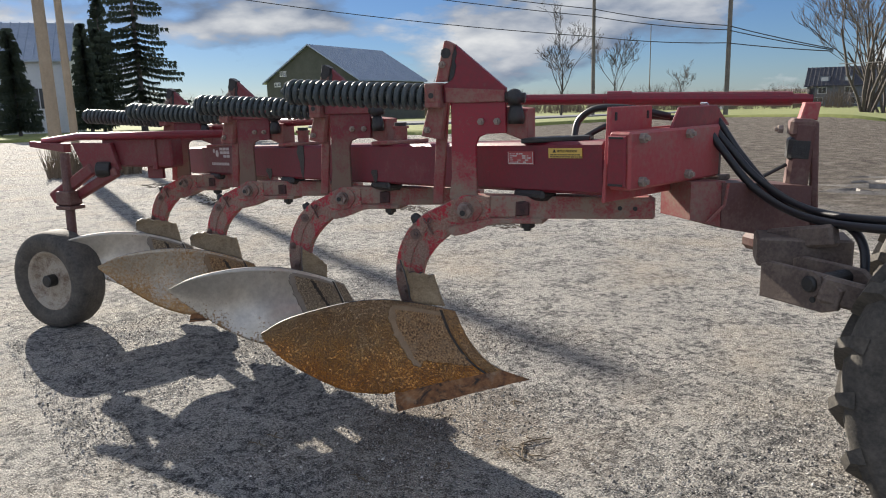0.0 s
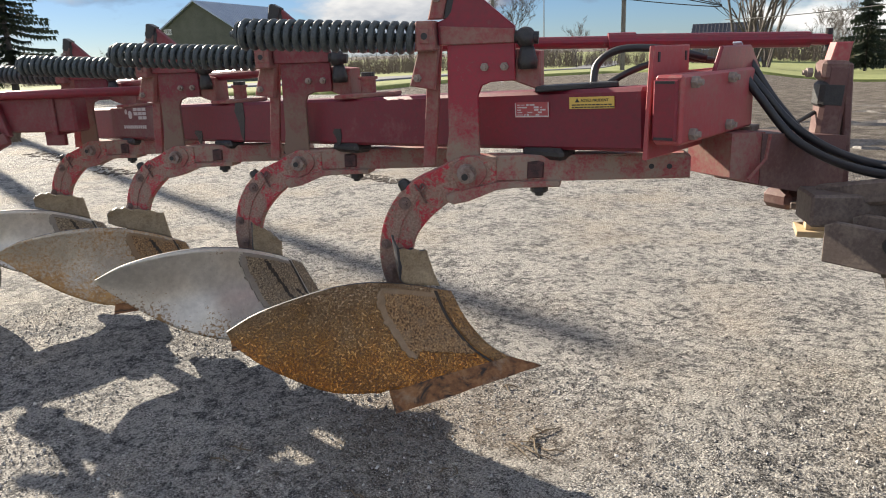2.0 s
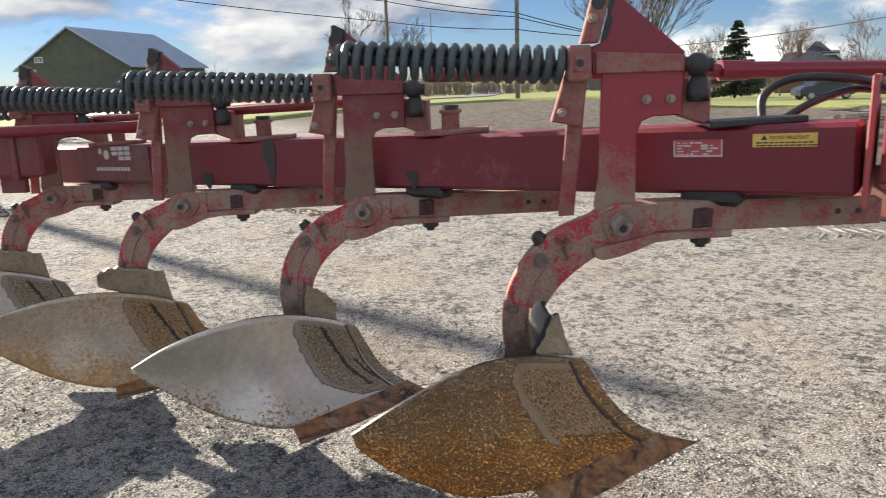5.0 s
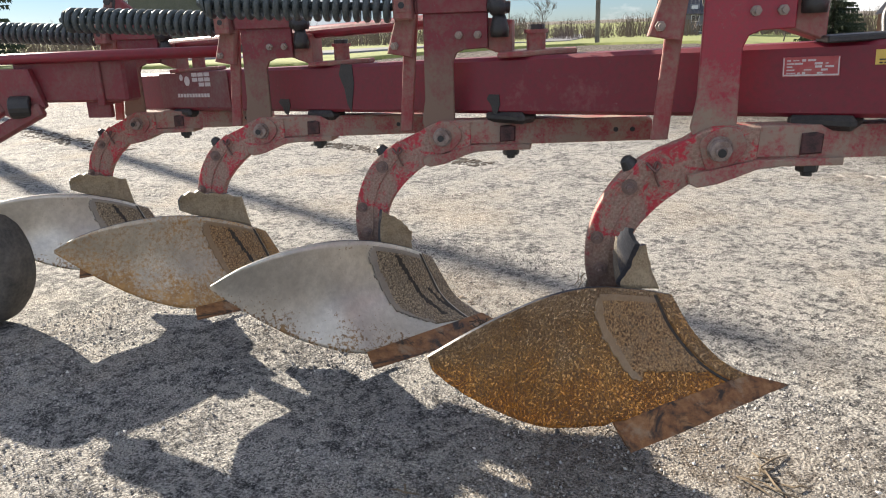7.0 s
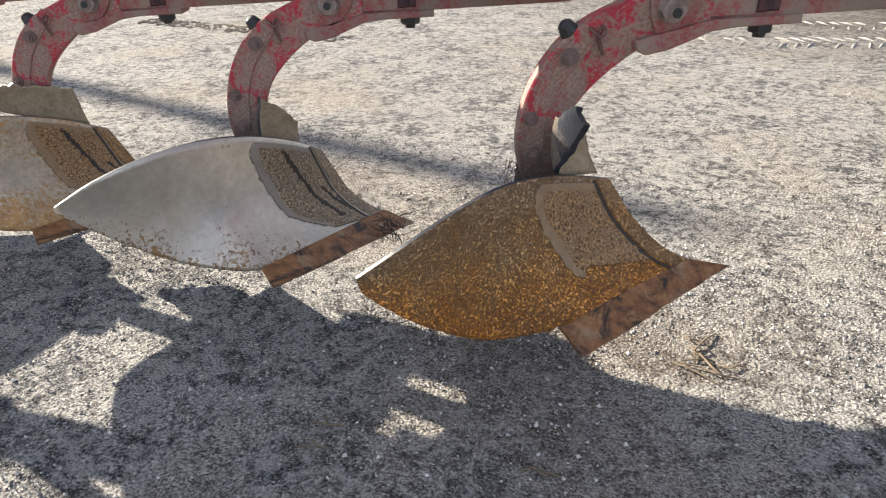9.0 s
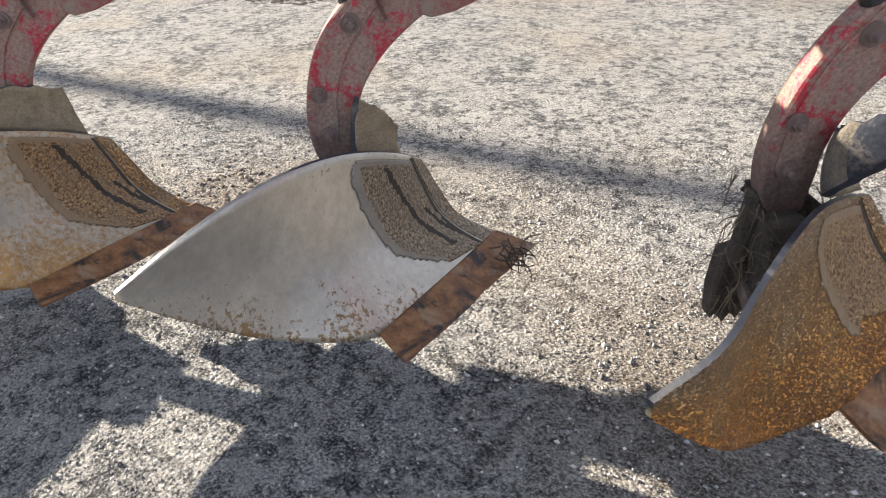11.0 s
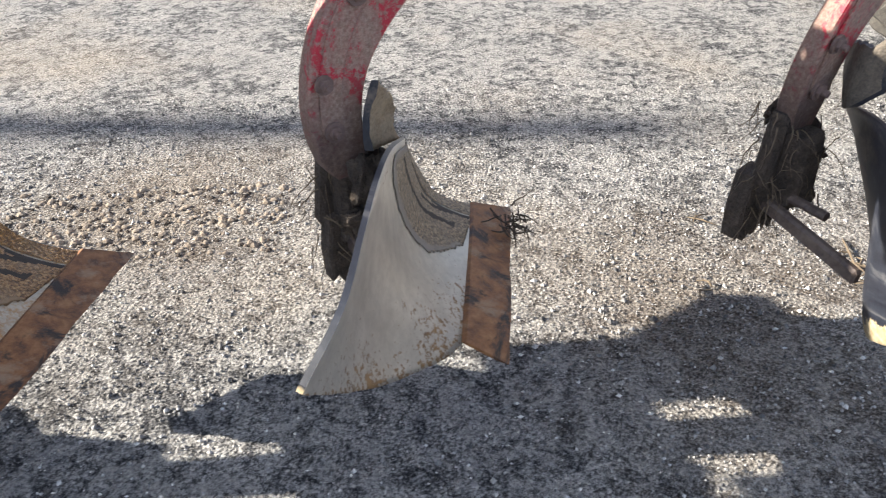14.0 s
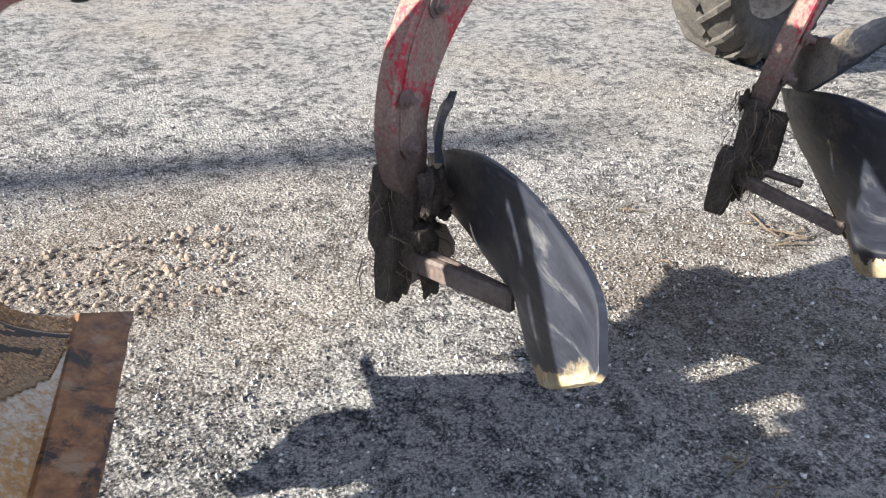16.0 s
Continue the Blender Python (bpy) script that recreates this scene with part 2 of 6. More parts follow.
def board_metal(name, base_a, base_b, rust_a, rust_b, lo, hi, pebble, rough, edge=0.0, metal=0.75):
    """Scoured mouldboard steel with rust freckles; edge lets the rust grow towards the lower rim."""
    m, nt, p = material(name)
    p.inputs["Specular IOR Level"].default_value = 0.5
    big = tex(nt, 3.5, 7, 0.6)
    film = tex(nt, 14, 9, 0.7)
    steel = ramp(nt, film, [(0.35, base_a), (0.65, base_b)])
    steel = mix(nt, ramp(nt, tex(nt, 42, 5, 0.7), [(0.42, (0, 0, 0)), (0.62, (0.35,) * 3)]), steel, tuple(0.72 * q for q in base_a))
    f = math_node(nt, "ADD", math_node(nt, "MULTIPLY", tex(nt, 75, 4, 0.75), 0.6), math_node(nt, "MULTIPLY", big, 0.4))
    if edge:
        u, v = uv_axes(nt)
        rim = ramp(nt, v, [(0.0, (1, 1, 1)), (0.10, (0.62,) * 3), (0.30, (0.25,) * 3), (0.7, (0, 0, 0))])
        f = math_node(nt, "ADD", f, math_node(nt, "MULTIPLY", rim, edge))
    freckle = ramp(nt, f, [(lo, (0, 0, 0)), (hi, (1, 1, 1))])
    rust = ramp(nt, tex(nt, 26, 8, 0.7), [(0.3, rust_a), (0.7, rust_b)])
    cell = tex(nt, 120, kind="voronoi")
    h = math_node(nt, "ADD", math_node(nt, "MULTIPLY", cell, pebble), math_node(nt, "MULTIPLY", film, 0.4))
    plug(nt, p, mix(nt, freckle, steel, rust), ramp(nt, freckle, [(0, (rough,) * 3), (1, (min(rough + 0.25, 0.8),) * 3)]),
         ramp(nt, freckle, [(0, (metal,) * 3), (1, (metal * 0.35,) * 3)]), bump(nt, h, 0.5, 0.004))
    return m


def rusty_board(name):
    """Orange rust in shiny pebbles with brown pits between them, duller and greyer high on the board."""
    m, nt, p = material(name)
    p.inputs["Specular IOR Level"].default_value = 0.8
    u, v = uv_axes(nt)
    cloud, fine = tex(nt, 9, 8, 0.65), tex(nt, 95, 4, 0.6)
    grain = tex(nt, 180, 3, 0.5, dist=0.8)
    height = math_node(nt, "ADD", v, math_node(nt, "MULTIPLY", math_node(nt, "SUBTRACT", cloud, 0.5), 1.1))
    tint = ramp(nt, height, [(0.05, (0.80, 0.32, 0.050)), (0.40, (0.78, 0.38, 0.095)), (0.68, (0.60, 0.345, 0.130)), (1.0, (0.54, 0.375, 0.215))])
    pit = ramp(nt, height, [(0.15, (0.17, 0.058, 0.011)), (0.7, (0.17, 0.092, 0.036))])
    stone = ramp(nt, grain, [(0.40, (0, 0, 0)), (0.56, (1, 1, 1))])
    base = mix(nt, stone, pit, tint)
    base = mix(nt, ramp(nt, fine, [(0.60, (0, 0, 0)), (0.74, (0.55,) * 3)]), base, (0.50, 0.37, 0.20))
    base = mix(nt, ramp(nt, tex(nt, 6, 9, 0.7, dist=1.5), [(0.38, (0.42,) * 3), (0.54, (0, 0, 0))]), base, (0.15, 0.08, 0.032))
    h = math_node(nt, "ADD", math_node(nt, "MULTIPLY", stone, 0.7), math_node(nt, "MULTIPLY", fine, 0.6))
    plug(nt, p, base, ramp(nt, stone, [(0, (0.6,) * 3), (1, (0.20,) * 3)]), 0.30, bump(nt, h, 1.0, 0.012))
    return m


BOARD_RUST = rusty_board("rusty_mouldboard")
BOARD_GREY = board_metal("scoured_mouldboard", (0.51, 0.465, 0.385), (0.64, 0.595, 0.505), (0.16, 0.10, 0.055), (0.34, 0.20, 0.08), 0.59, 0.64, 0.15, 0.36, 0.11, 0.6)
BOARD_MIX = board_metal("spotted_mouldboard", (0.42, 0.36, 0.27), (0.56, 0.49, 0.38), (0.24, 0.13, 0.05), (0.48, 0.27, 0.09), 0.48, 0.60, 0.6, 0.36, 0.12, 0.5)


def share_steel(name):
    """Brown rusted blade with black soil smears and pale dust."""
    m, nt, p = material(name)
    big, mid, fine = tex(nt, 7, 8, 0.68, dist=0.8), tex(nt, 24, 8, 0.7), tex(nt, 110, 5, 0.7)
    base = ramp(nt, mid, [(0.34, (0.075, 0.032, 0.014)), (0.52, (0.23, 0.105, 0.040)), (0.68, (0.34, 0.185, 0.085))])
    base = mix(nt, ramp(nt, tex(nt, 13, 8, 0.7), [(0.54, (0, 0, 0)), (0.66, (0.7,) * 3)]), base, (0.30, 0.225, 0.15))
    smear = ramp(nt, big, [(0.40, (0.95,) * 3), (0.47, (0, 0, 0))])
    base = mix(nt, smear, base, (0.022, 0.018, 0.015))
    plug(nt, p, base, ramp(nt, mid, [(0.3, (0.38,) * 3), (0.7, (0.7,) * 3)]), 0.2, bump(nt, mix(nt, 0.5, mid, fine), 0.6, 0.005))
    return m


SHARE = share_steel("rusty_share")


def board_back(name):
    m, nt, p = material(name)
    u, v = uv_axes(nt)
    lay = nt.nodes.new("ShaderNodeCombineXYZ")
    nt.links.new(math_node(nt, "MULTIPLY", u, 5.0), lay.inputs[0])
    nt.links.new(math_node(nt, "MULTIPLY", v, 9.0), lay.inputs[1])
    streak = tex(nt, 1.0, 7, 0.65, vec=lay.outputs[0], dist=0.6)
    fine = tex(nt, 60, 6, 0.7)
    # pale streak bands are sunlight on the back, painted into the colour
    base = ramp(nt, streak, [(0.36, (0.007, 0.008, 0.014)), (0.55, (0.019, 0.022, 0.032)), (0.68, (0.10, 0.098, 0.10)), (0.78, (0.34, 0.33, 0.31))])
    tail = math_node(nt, "ADD", u, math_node(nt, "MULTIPLY", math_node(nt, "SUBTRACT", tex(nt, 16, 6, 0.7), 0.5), 0.5))
    tail = math_node(nt, "SUBTRACT", tail, math_node(nt, "MULTIPLY", v, 0.30))
    worn = ramp(nt, tail, [(0.79, (0, 0, 0)), (0.92, (1, 1, 1))])
    # pale lower rim painted in for the sunlit edge, joined to the worn tail
    rim = math_node(nt, "SUBTRACT", math_node(nt, "ADD", v, math_node(nt, "MULTIPLY", math_node(nt, "SUBTRACT", tex(nt, 22, 6, 0.7), 0.5), 0.35)), math_node(nt, "MULTIPLY", u, 0.25))
    worn = mix(nt, ramp(nt, rim, [(-0.12, (1, 1, 1)), (-0.04, (0, 0, 0))]), worn, (1.0, 1.0, 1.0))
    soil = math_node(nt, "ADD", u, math_node(nt, "MULTIPLY", math_node(nt, "SUBTRACT", streak, 0.5), 0.7))
    base = mix(nt, ramp(nt, soil, [(0.16, (0.85,) * 3), (0.36, (0, 0, 0))]), base, ramp(nt, fine, [(0.35, (0.05, 0.04, 0.03)), (0.65, (0.17, 0.14, 0.11))]))
    pale = ramp(nt, fine, [(0.35, (0.26, 0.19, 0.09)), (0.65, (0.48, 0.40, 0.26))])
    plug(nt, p, mix(nt, worn, base, pale), ramp(nt, worn, [(0, (0.50,) * 3), (1, (0.78,) * 3)]), 0.0, bump(nt, mix(nt, 0.5, streak, fine), 0.4, 0.004))
    return m


BOARD_BACK = board_back("dark_board_back")
TRASH_BACK = painted("dark_back_steel", (0.016, 0.019, 0.028), (0.036, 0.039, 0.050), (0.15, 0.125, 0.105), 0.54, 0.68, 12, 0.5)
SOIL_EDGE = rough_plain("smooth_soil_rim", (0.20, 0.17, 0.135), (0.28, 0.24, 0.19), 12, 0.6, 0.3, 0.003)
SOIL_RIM_RUST = rough_plain("smooth_rusty_soil_rim", (0.20, 0.125, 0.062), (0.29, 0.20, 0.115), 30, 0.55, 0.5, 0.004)
SOIL_SLOT = rough_plain("dark_slot", (0.022, 0.017, 0.013), (0.05, 0.04, 0.03), 30, 0.7, 0.5, 0.004)


def pebble_film(name, dark, middle, pale, broad_tone):
    m, nt, p = material(name)
    grain, broad = tex(nt, 150, 3, 0.6, dist=0.6), tex(nt, 18, 6, 0.65)
    base = ramp(nt, grain, [(0.38, dark), (0.52, middle), (0.66, pale)])
    base = mix(nt, ramp(nt, broad, [(0.48, (0, 0, 0)), (0.62, (0.55,) * 3)]), base, broad_tone)
    plug(nt, p, base, 0.42, 0.0, bump(nt, grain, 0.9, 0.008))
    return m


SOIL_FILM = pebble_film("dried_soil_film", (0.065, 0.045, 0.026), (0.25, 0.185, 0.11), (0.46, 0.355, 0.225), (0.19, 0.15, 0.105))
SOIL_RUSTY = pebble_film("rusty_soil_film", (0.07, 0.034, 0.012), (0.29, 0.16, 0.062), (0.48, 0.31, 0.15), (0.27, 0.185, 0.105))


def ground_material():
    m, nt, p = material("gravel_yard")
    geo = nt.nodes.new("ShaderNodeNewGeometry")
    pos = geo.outputs["Position"]
    xyz = nt.nodes.new("ShaderNodeSeparateXYZ")
    nt.links.new(pos, xyz.inputs[0])
    fine = tex(nt, 120, 5, 0.8, vec=pos)
    cells = tex(nt, 95, kind="cells", vec=pos)
    cell_d = tex(nt, 95, kind="voronoi", vec=pos)
    clump = tex(nt, 30, 8, 0.70, vec=pos, dist=0.4)
    mid, broad = tex(nt, 3.2, 6, 0.65, vec=pos), tex(nt, 0.8, 6, 0.6, vec=pos)
    bw = nt.nodes.new("ShaderNodeRGBToBW")
    nt.links.new(cells, bw.inputs[0])
    stone = ramp(nt, bw.outputs[0], [(0.12, (0.10, 0.097, 0.095)), (0.45, (0.34, 0.325, 0.305)), (0.72, (0.56, 0.54, 0.505)), (0.9, (0.84, 0.815, 0.77))])
    dirt = ramp(nt, fine, [(0.42, (0.05, 0.047, 0.044)), (0.50, (0.40, 0.375, 0.34)), (0.57, (0.90, 0.86, 0.80))])
    base = mix(nt, ramp(nt, mid, [(0.36, (0.4,) * 3), (0.62, (0.85,) * 3)]), stone, dirt)
    # pale dust trodden into flat patches
    patch = tex(nt, 15, 8, 0.72, vec=pos, dist=0.6)
    dusty = ramp(nt, fine, [(0.38, (0.33, 0.31, 0.285)), (0.50, (0.56, 0.53, 0.485)), (0.62, (0.74, 0.705, 0.65))])
    base = mix(nt, ramp(nt, patch, [(0.51, (0, 0, 0)), (0.57, (0.75,) * 3)]), base, dusty)
    # dark binder showing where the pale dust is worn off
    wear = math_node(nt, "ADD", math_node(nt, "MULTIPLY", clump, 0.36), math_node(nt, "ADD", math_node(nt, "MULTIPLY", mid, 0.24), math_node(nt, "MULTIPLY", patch, 0.40)))
    worn = ramp(nt, wear, [(0.44, (0.90,) * 3), (0.512, (0, 0, 0))])
    base = mix(nt, worn, base, ramp(nt, fine, [(0.43, (0.018, 0.018, 0.020)), (0.52, (0.085, 0.083, 0.082)), (0.61, (0.42, 0.405, 0.39))]))
    sand = ramp(nt, fine, [(0.40, (0.15, 0.115, 0.08)), (0.50, (0.43, 0.345, 0.25)), (0.60, (0.78, 0.66, 0.50))])
    base = mix(nt, ramp(nt, broad, [(0.49, (0, 0, 0)), (0.68, (0.50,) * 3)]), base, sand)
    # two spots of brown washed-in soil
    for x, y, reach in ((-1.95, 0.55, 0.75), (0.22, 0.24, 0.42), (-0.35, 0.05, 0.62)):
        far_off = nt.nodes.new("ShaderNodeVectorMath")
        far_off.operation = "DISTANCE"
        nt.links.new(pos, far_off.inputs[0])
        far_off.inputs[1].default_value = (x, y, 0.0)
        d = math_node(nt, "ADD", math_node(nt, "DIVIDE", far_off.outputs["Value"], reach), math_node(nt, "MULTIPLY", math_node(nt, "SUBTRACT", mid, 0.5), 1.6))
        base = mix(nt, ramp(nt, d, [(0.2, (0.55 if reach > 0.5 else 0.3,) * 3), (1.0, (0, 0, 0))]), base, ramp(nt, fine, [(0.40, (0.09, 0.066, 0.045)), (0.50, (0.27, 0.205, 0.145)), (0.62, (0.52, 0.42, 0.31))]))
    # bare rutted earth beyond the gravel
    edge = math_node(nt, "ADD", math_node(nt, "MULTIPLY", xyz.outputs[0], 0.55), xyz.outputs[1])
    edge = math_node(nt, "ADD", edge, math_node(nt, "MULTIPLY", broad, 3.0))
    far = ramp(nt, math_node(nt, "MULTIPLY", edge, 0.1), [(0.55, (0, 0, 0)), (0.85, (1, 1, 1))])
    earth = ramp(nt, mix(nt, 0.5, clump, mid), [(0.38, (0.050, 0.041, 0.035)), (0.50, (0.13, 0.11, 0.09)), (0.62, (0.28, 0.25, 0.22))])
    base = mix(nt, far, base, earth)
    h = math_node(nt, "ADD", math_node(nt, "MULTIPLY", fine, 0.9), math_node(nt, "MULTIPLY", cell_d, -0.9))
    h = math_node(nt, "ADD", h, math_node(nt, "MULTIPLY", clump, 1.0))
    plug(nt, p, base, ramp(nt, fine, [(0.3, (0.75,) * 3), (0.7, (1.0,) * 3)]), 0.0, bump(nt, h, 1.0, 0.032))
    p.inputs["Specular IOR Level"].default_value = 0.2
    return m


GROUND = ground_material()
FIELD = rough_plain("churned_field_mud", (0.05, 0.042, 0.036), (0.24, 0.215, 0.19), 5, 0.6, 0.9, 0.03)
SAND = rough_plain("crusted_sand", (0.16, 0.125, 0.09), (0.38, 0.31, 0.235), 30, 0.95, 0.8, 0.01)
TRACK = rough_plain("damp_track", (0.20, 0.18, 0.16), (0.42, 0.39, 0.36), 14, 0.95, 0.8, 0.02)


def stone_material():
    m, nt, p = material("loose_gravel")
    geo = nt.nodes.new("ShaderNodeNewGeometry")
    col = ramp(nt, geo.outputs["Random Per Island"], [(0.0, (0.05, 0.048, 0.047)), (0.40, (0.17, 0.16, 0.15)), (0.72, (0.40, 0.38, 0.35)), (1.0, (0.66, 0.63, 0.58))])
    plug(nt, p, col, 0.75, 0.0)
    return m


STONE = stone_material()
GRASS = rough_plain("autumn_grass", (0.10, 0.13, 0.03), (0.26, 0.27, 0.08), 0.6, 0.95, 0.5, 0.05)
ASPHALT = rough_plain("grey_road", (0.10, 0.10, 0.105), (0.17, 0.17, 0.175), 2, 0.85, 0.2, 0.01)
BARK = rough_plain("grey_bark", (0.05, 0.042, 0.036), (0.12, 0.10, 0.09), 4, 0.95)
NEEDLE = rough_plain("spruce_needles", (0.022, 0.034, 0.022), (0.06, 0.075, 0.045), 1.5, 0.9)
BRUSH = rough_plain("bare_brush", (0.11, 0.085, 0.07), (0.2, 0.16, 0.135), 1.0, 0.95)
BARN = rough_plain("weathered_boards", (0.07, 0.075, 0.06), (0.12, 0.12, 0.10), 0.8, 0.9)
TIN = rough_plain("galvanised_roof", (0.26, 0.31, 0.38), (0.38, 0.43, 0.50), 0.6, 0.45, 0.2, 0.01, 0.5)
SIDING = rough_plain("white_siding", (0.55, 0.56, 0.57), (0.68, 0.68, 0.68), 0.6, 0.7)
SLATE = rough_plain("dark_shingles", (0.03, 0.032, 0.04), (0.07, 0.07, 0.085), 2, 0.85)
BLUEWALL = rough_plain("grey_blue_siding", (0.12, 0.135, 0.16), (0.18, 0.19, 0.22), 1, 0.8)
BRICK = rough_plain("brown_brick", (0.13, 0.065, 0.05), (0.22, 0.115, 0.085), 3, 0.9)
POLEWOOD = rough_plain("weathered_pole", (0.10, 0.09, 0.08), (0.2, 0.18, 0.15), 3, 0.9)
POLEPALE = rough_plain("pale_wooden_pole", (0.28, 0.22, 0.15), (0.40, 0.32, 0.22), 3, 0.9)
WINDOW = rough_plain("dark_window_glass", (0.02, 0.025, 0.03), (0.04, 0.045, 0.05), 2, 0.15, 0.0)
WIRE = rough_plain("black_cable", (0.015, 0.015, 0.017), (0.03, 0.03, 0.03), 5, 0.6)
CARPAINT = rough_plain("dark_blue_car_paint", (0.02, 0.03, 0.045), (0.03, 0.04, 0.06), 1, 0.25, 0.0)
YELLOW = rough_plain("yellow_sticker", (0.55, 0.36, 0.06), (0.62, 0.43, 0.10), 30, 0.5, 0.1)
# also stands in for the shade inside holes, slots and gaps
PRINT = rough_plain("black_print_and_hole_shade", (0.015, 0.015, 0.015), (0.03, 0.03, 0.03), 40, 0.6, 0.0)
DECAL = rough_plain("worn_white_decal", (0.40, 0.33, 0.32), (0.58, 0.54, 0.52), 60, 0.6, 0.1)


# ---- mesh helpers ----
def mesh_of(bm, name, mat, smooth=False):
    me = bpy.data.meshes.new(name)
    bmesh.ops.recalc_face_normals(bm, faces=bm.faces[:])
    if smooth:
        for f in bm.faces:
            f.smooth = True
    bm.to_mesh(me)
    bm.free()
    for one in (mat if isinstance(mat, (list, tuple)) else [mat]):
        me.materials.append(one)
    return me


def part(name, bm, mat, parent, label="", smooth=False, at=None):
    """One mesh object under a thing or a part. bm: a bmesh, or a mesh to share."""
    me = bm if isinstance(bm, bpy.types.Mesh) else mesh_of(bm, name, mat, smooth)
    ob = new(name, me)
    ob.parent = parent
    if at is not None:
        ob.matrix_local = at
    if label:
        ob["label"] = label
    return ob


def empty(name, m, label, category, group="", kind=""):
    ob = new(name)
    ob.matrix_world = m
    return tagged(ob, label, category, group, kind)


def thing(name, bm, mat, label, category="", group="", kind="", smooth=False):
    ob = new(name, mesh_of(bm, name, mat, smooth))
    return tagged(ob, label, category, group, kind)


def bevel(bm, width, segments=1):
    edges = [e for e in bm.edges if len(e.link_faces) == 2 and e.calc_face_angle(0) > 0.5]
    if edges and width > 0:
        bmesh.ops.bevel(bm, geom=edges, offset=width, segments=segments, affect="EDGES", clamp_overlap=True)
    return bm


def box(size, centre=(0, 0, 0), turn=(0, 0, 0), bev=0.0, bm=None):
    own = bmesh.new()
    bmesh.ops.create_cube(own, size=1.0)
    for v in own.verts:
        v.co = Vector((v.co.x * size[0], v.co.y * size[1], v.co.z * size[2]))
    bevel(own, bev)
    own.transform(pose(*centre, *turn))
    return merge(bm, own)


def merge(bm, own):
    if bm is None:
        return own
    me = bpy.data.meshes.new("tmp")
    own.to_mesh(me)
    own.free()
    bm.from_mesh(me)
    bpy.data.meshes.remove(me)
    return bm


def plate(profile, n0, n1, bev=0.003, bm=None):
    """A flat outline of (t, z) given thickness along n."""
    own = bmesh.new()
    verts = [own.verts.new((t, n0, z)) for t, z in profile]
    face = own.faces.new(verts)
    out = bmesh.ops.extrude_face_region(own, geom=[face])
    for v in out["geom"]:
        if isinstance(v, bmesh.types.BMVert):
            v.co.y = n1
    bevel(own, bev)
    bmesh.ops.triangulate(own, faces=[f for f in own.faces if len(f.verts) > 4])
    return merge(bm, own)


def cyl(a, b, r, sides=16, r2=None, bm=None, bev=0.0):
    a, b = Vector(a), Vector(b)
    own = bmesh.new()
    bmesh.ops.create_cone(own, cap_ends=True, segments=sides, radius1=r, radius2=r if r2 is None else r2, depth=(b - a).length)
    bevel(own, bev)
    own.transform(Matrix.Translation((a + b) / 2) @ (b - a).to_track_quat("Z", "Y").to_matrix().to_4x4())
    return merge(bm, own)


def sweep(points, r, sides=8, bm=None, closed_ends=True):
    """A tube along points; r is one radius or one for each point."""
    bm = bm or bmesh.new()
    pts = [Vector(p) for p in points]
    rad = r if isinstance(r, (list, tuple)) else [r] * len(pts)
    side = None
    rings = []
    for i, p in enumerate(pts):
        d = (pts[min(i + 1, len(pts) - 1)] - pts[max(i - 1, 0)]).normalized()
        if side is None:
            side = d.orthogonal().normalized()
        side = (side - d * side.dot(d)).normalized()
        up = d.cross(side)
        rings.append([bm.verts.new(p + rad[i] * (math.cos(a) * side + math.sin(a) * up))
                      for a in (2 * math.pi * k / sides for k in range(sides))])
    for r0, r1 in zip(rings, rings[1:]):
        for k in range(sides):
            bm.faces.new((r0[k], r0[(k + 1) % sides], r1[(k + 1) % sides], r1[k]))
    if closed_ends:
        bm.faces.new(rings[0][::-1])
        bm.faces.new(rings[-1])
    return bm


def smooth_line(points, steps=8):
    """Catmull-Rom through the points."""
    p = [Vector(q) for q in points]
    p = [2 * p[0] - p[1]] + p + [2 * p[-1] - p[-2]]
    out = []
    for i in range(1, len(p) - 2):
        for s in range(steps):
            t = s / steps
            out.append(0.5 * (2 * p[i] + (p[i + 1] - p[i - 1]) * t + (2 * p[i - 1] - 5 * p[i] + 4 * p[i + 1] - p[i + 2]) * t * t
                              + (3 * p[i] - p[i - 1] - 3 * p[i + 1] + p[i + 2]) * t ** 3))
    return out + [p[-2]]


def hexbolt(r, h, at, axis=(0, -1, 0), washer=0.0, bm=None):
    """Washer, hexagon head and stub in one turned piece."""
    rings = [(0.0, washer, 0), (0.006, washer, 0)] if washer else []
    z0 = 0.006 if washer else 0.0
    rings += [(z0, r, 1), (z0 + h * 0.85, r, 1), (z0 + h, r * 0.88, 0), (z0 + h, r * 0.52, 0), (z0 + h + 0.012, r * 0.5, 0)]
    own = bmesh.new()
    loops = []
    for z, rad, hexed in rings:
        loop = []
        for k in range(12):
            a = math.pi * k / 6
            q = rad * (1.0 if k % 2 == 0 else 0.9) if hexed else rad
            loop.append(own.verts.new((q * math.cos(a), q * math.sin(a), z)))
        loops.append(loop)
    for a, b in zip(loops, loops[1:]):
        for k in range(12):
            own.faces.new((a[k], a[(k + 1) % 12], b[(k + 1) % 12], b[k]))
    own.faces.new(loops[0][::-1])
    own.faces.new(loops[-1])
    own.transform(Matrix.Translation(Vector(at)) @ Vector(axis).to_track_quat("Z", "Y").to_matrix().to_4x4())
    return merge(bm, own)


HOME = Vector((2.2, -1.85, 0.0))


def ease(x):
    x = max(0.0, min(1.0, x))
    return x * x * (3 - 2 * x)


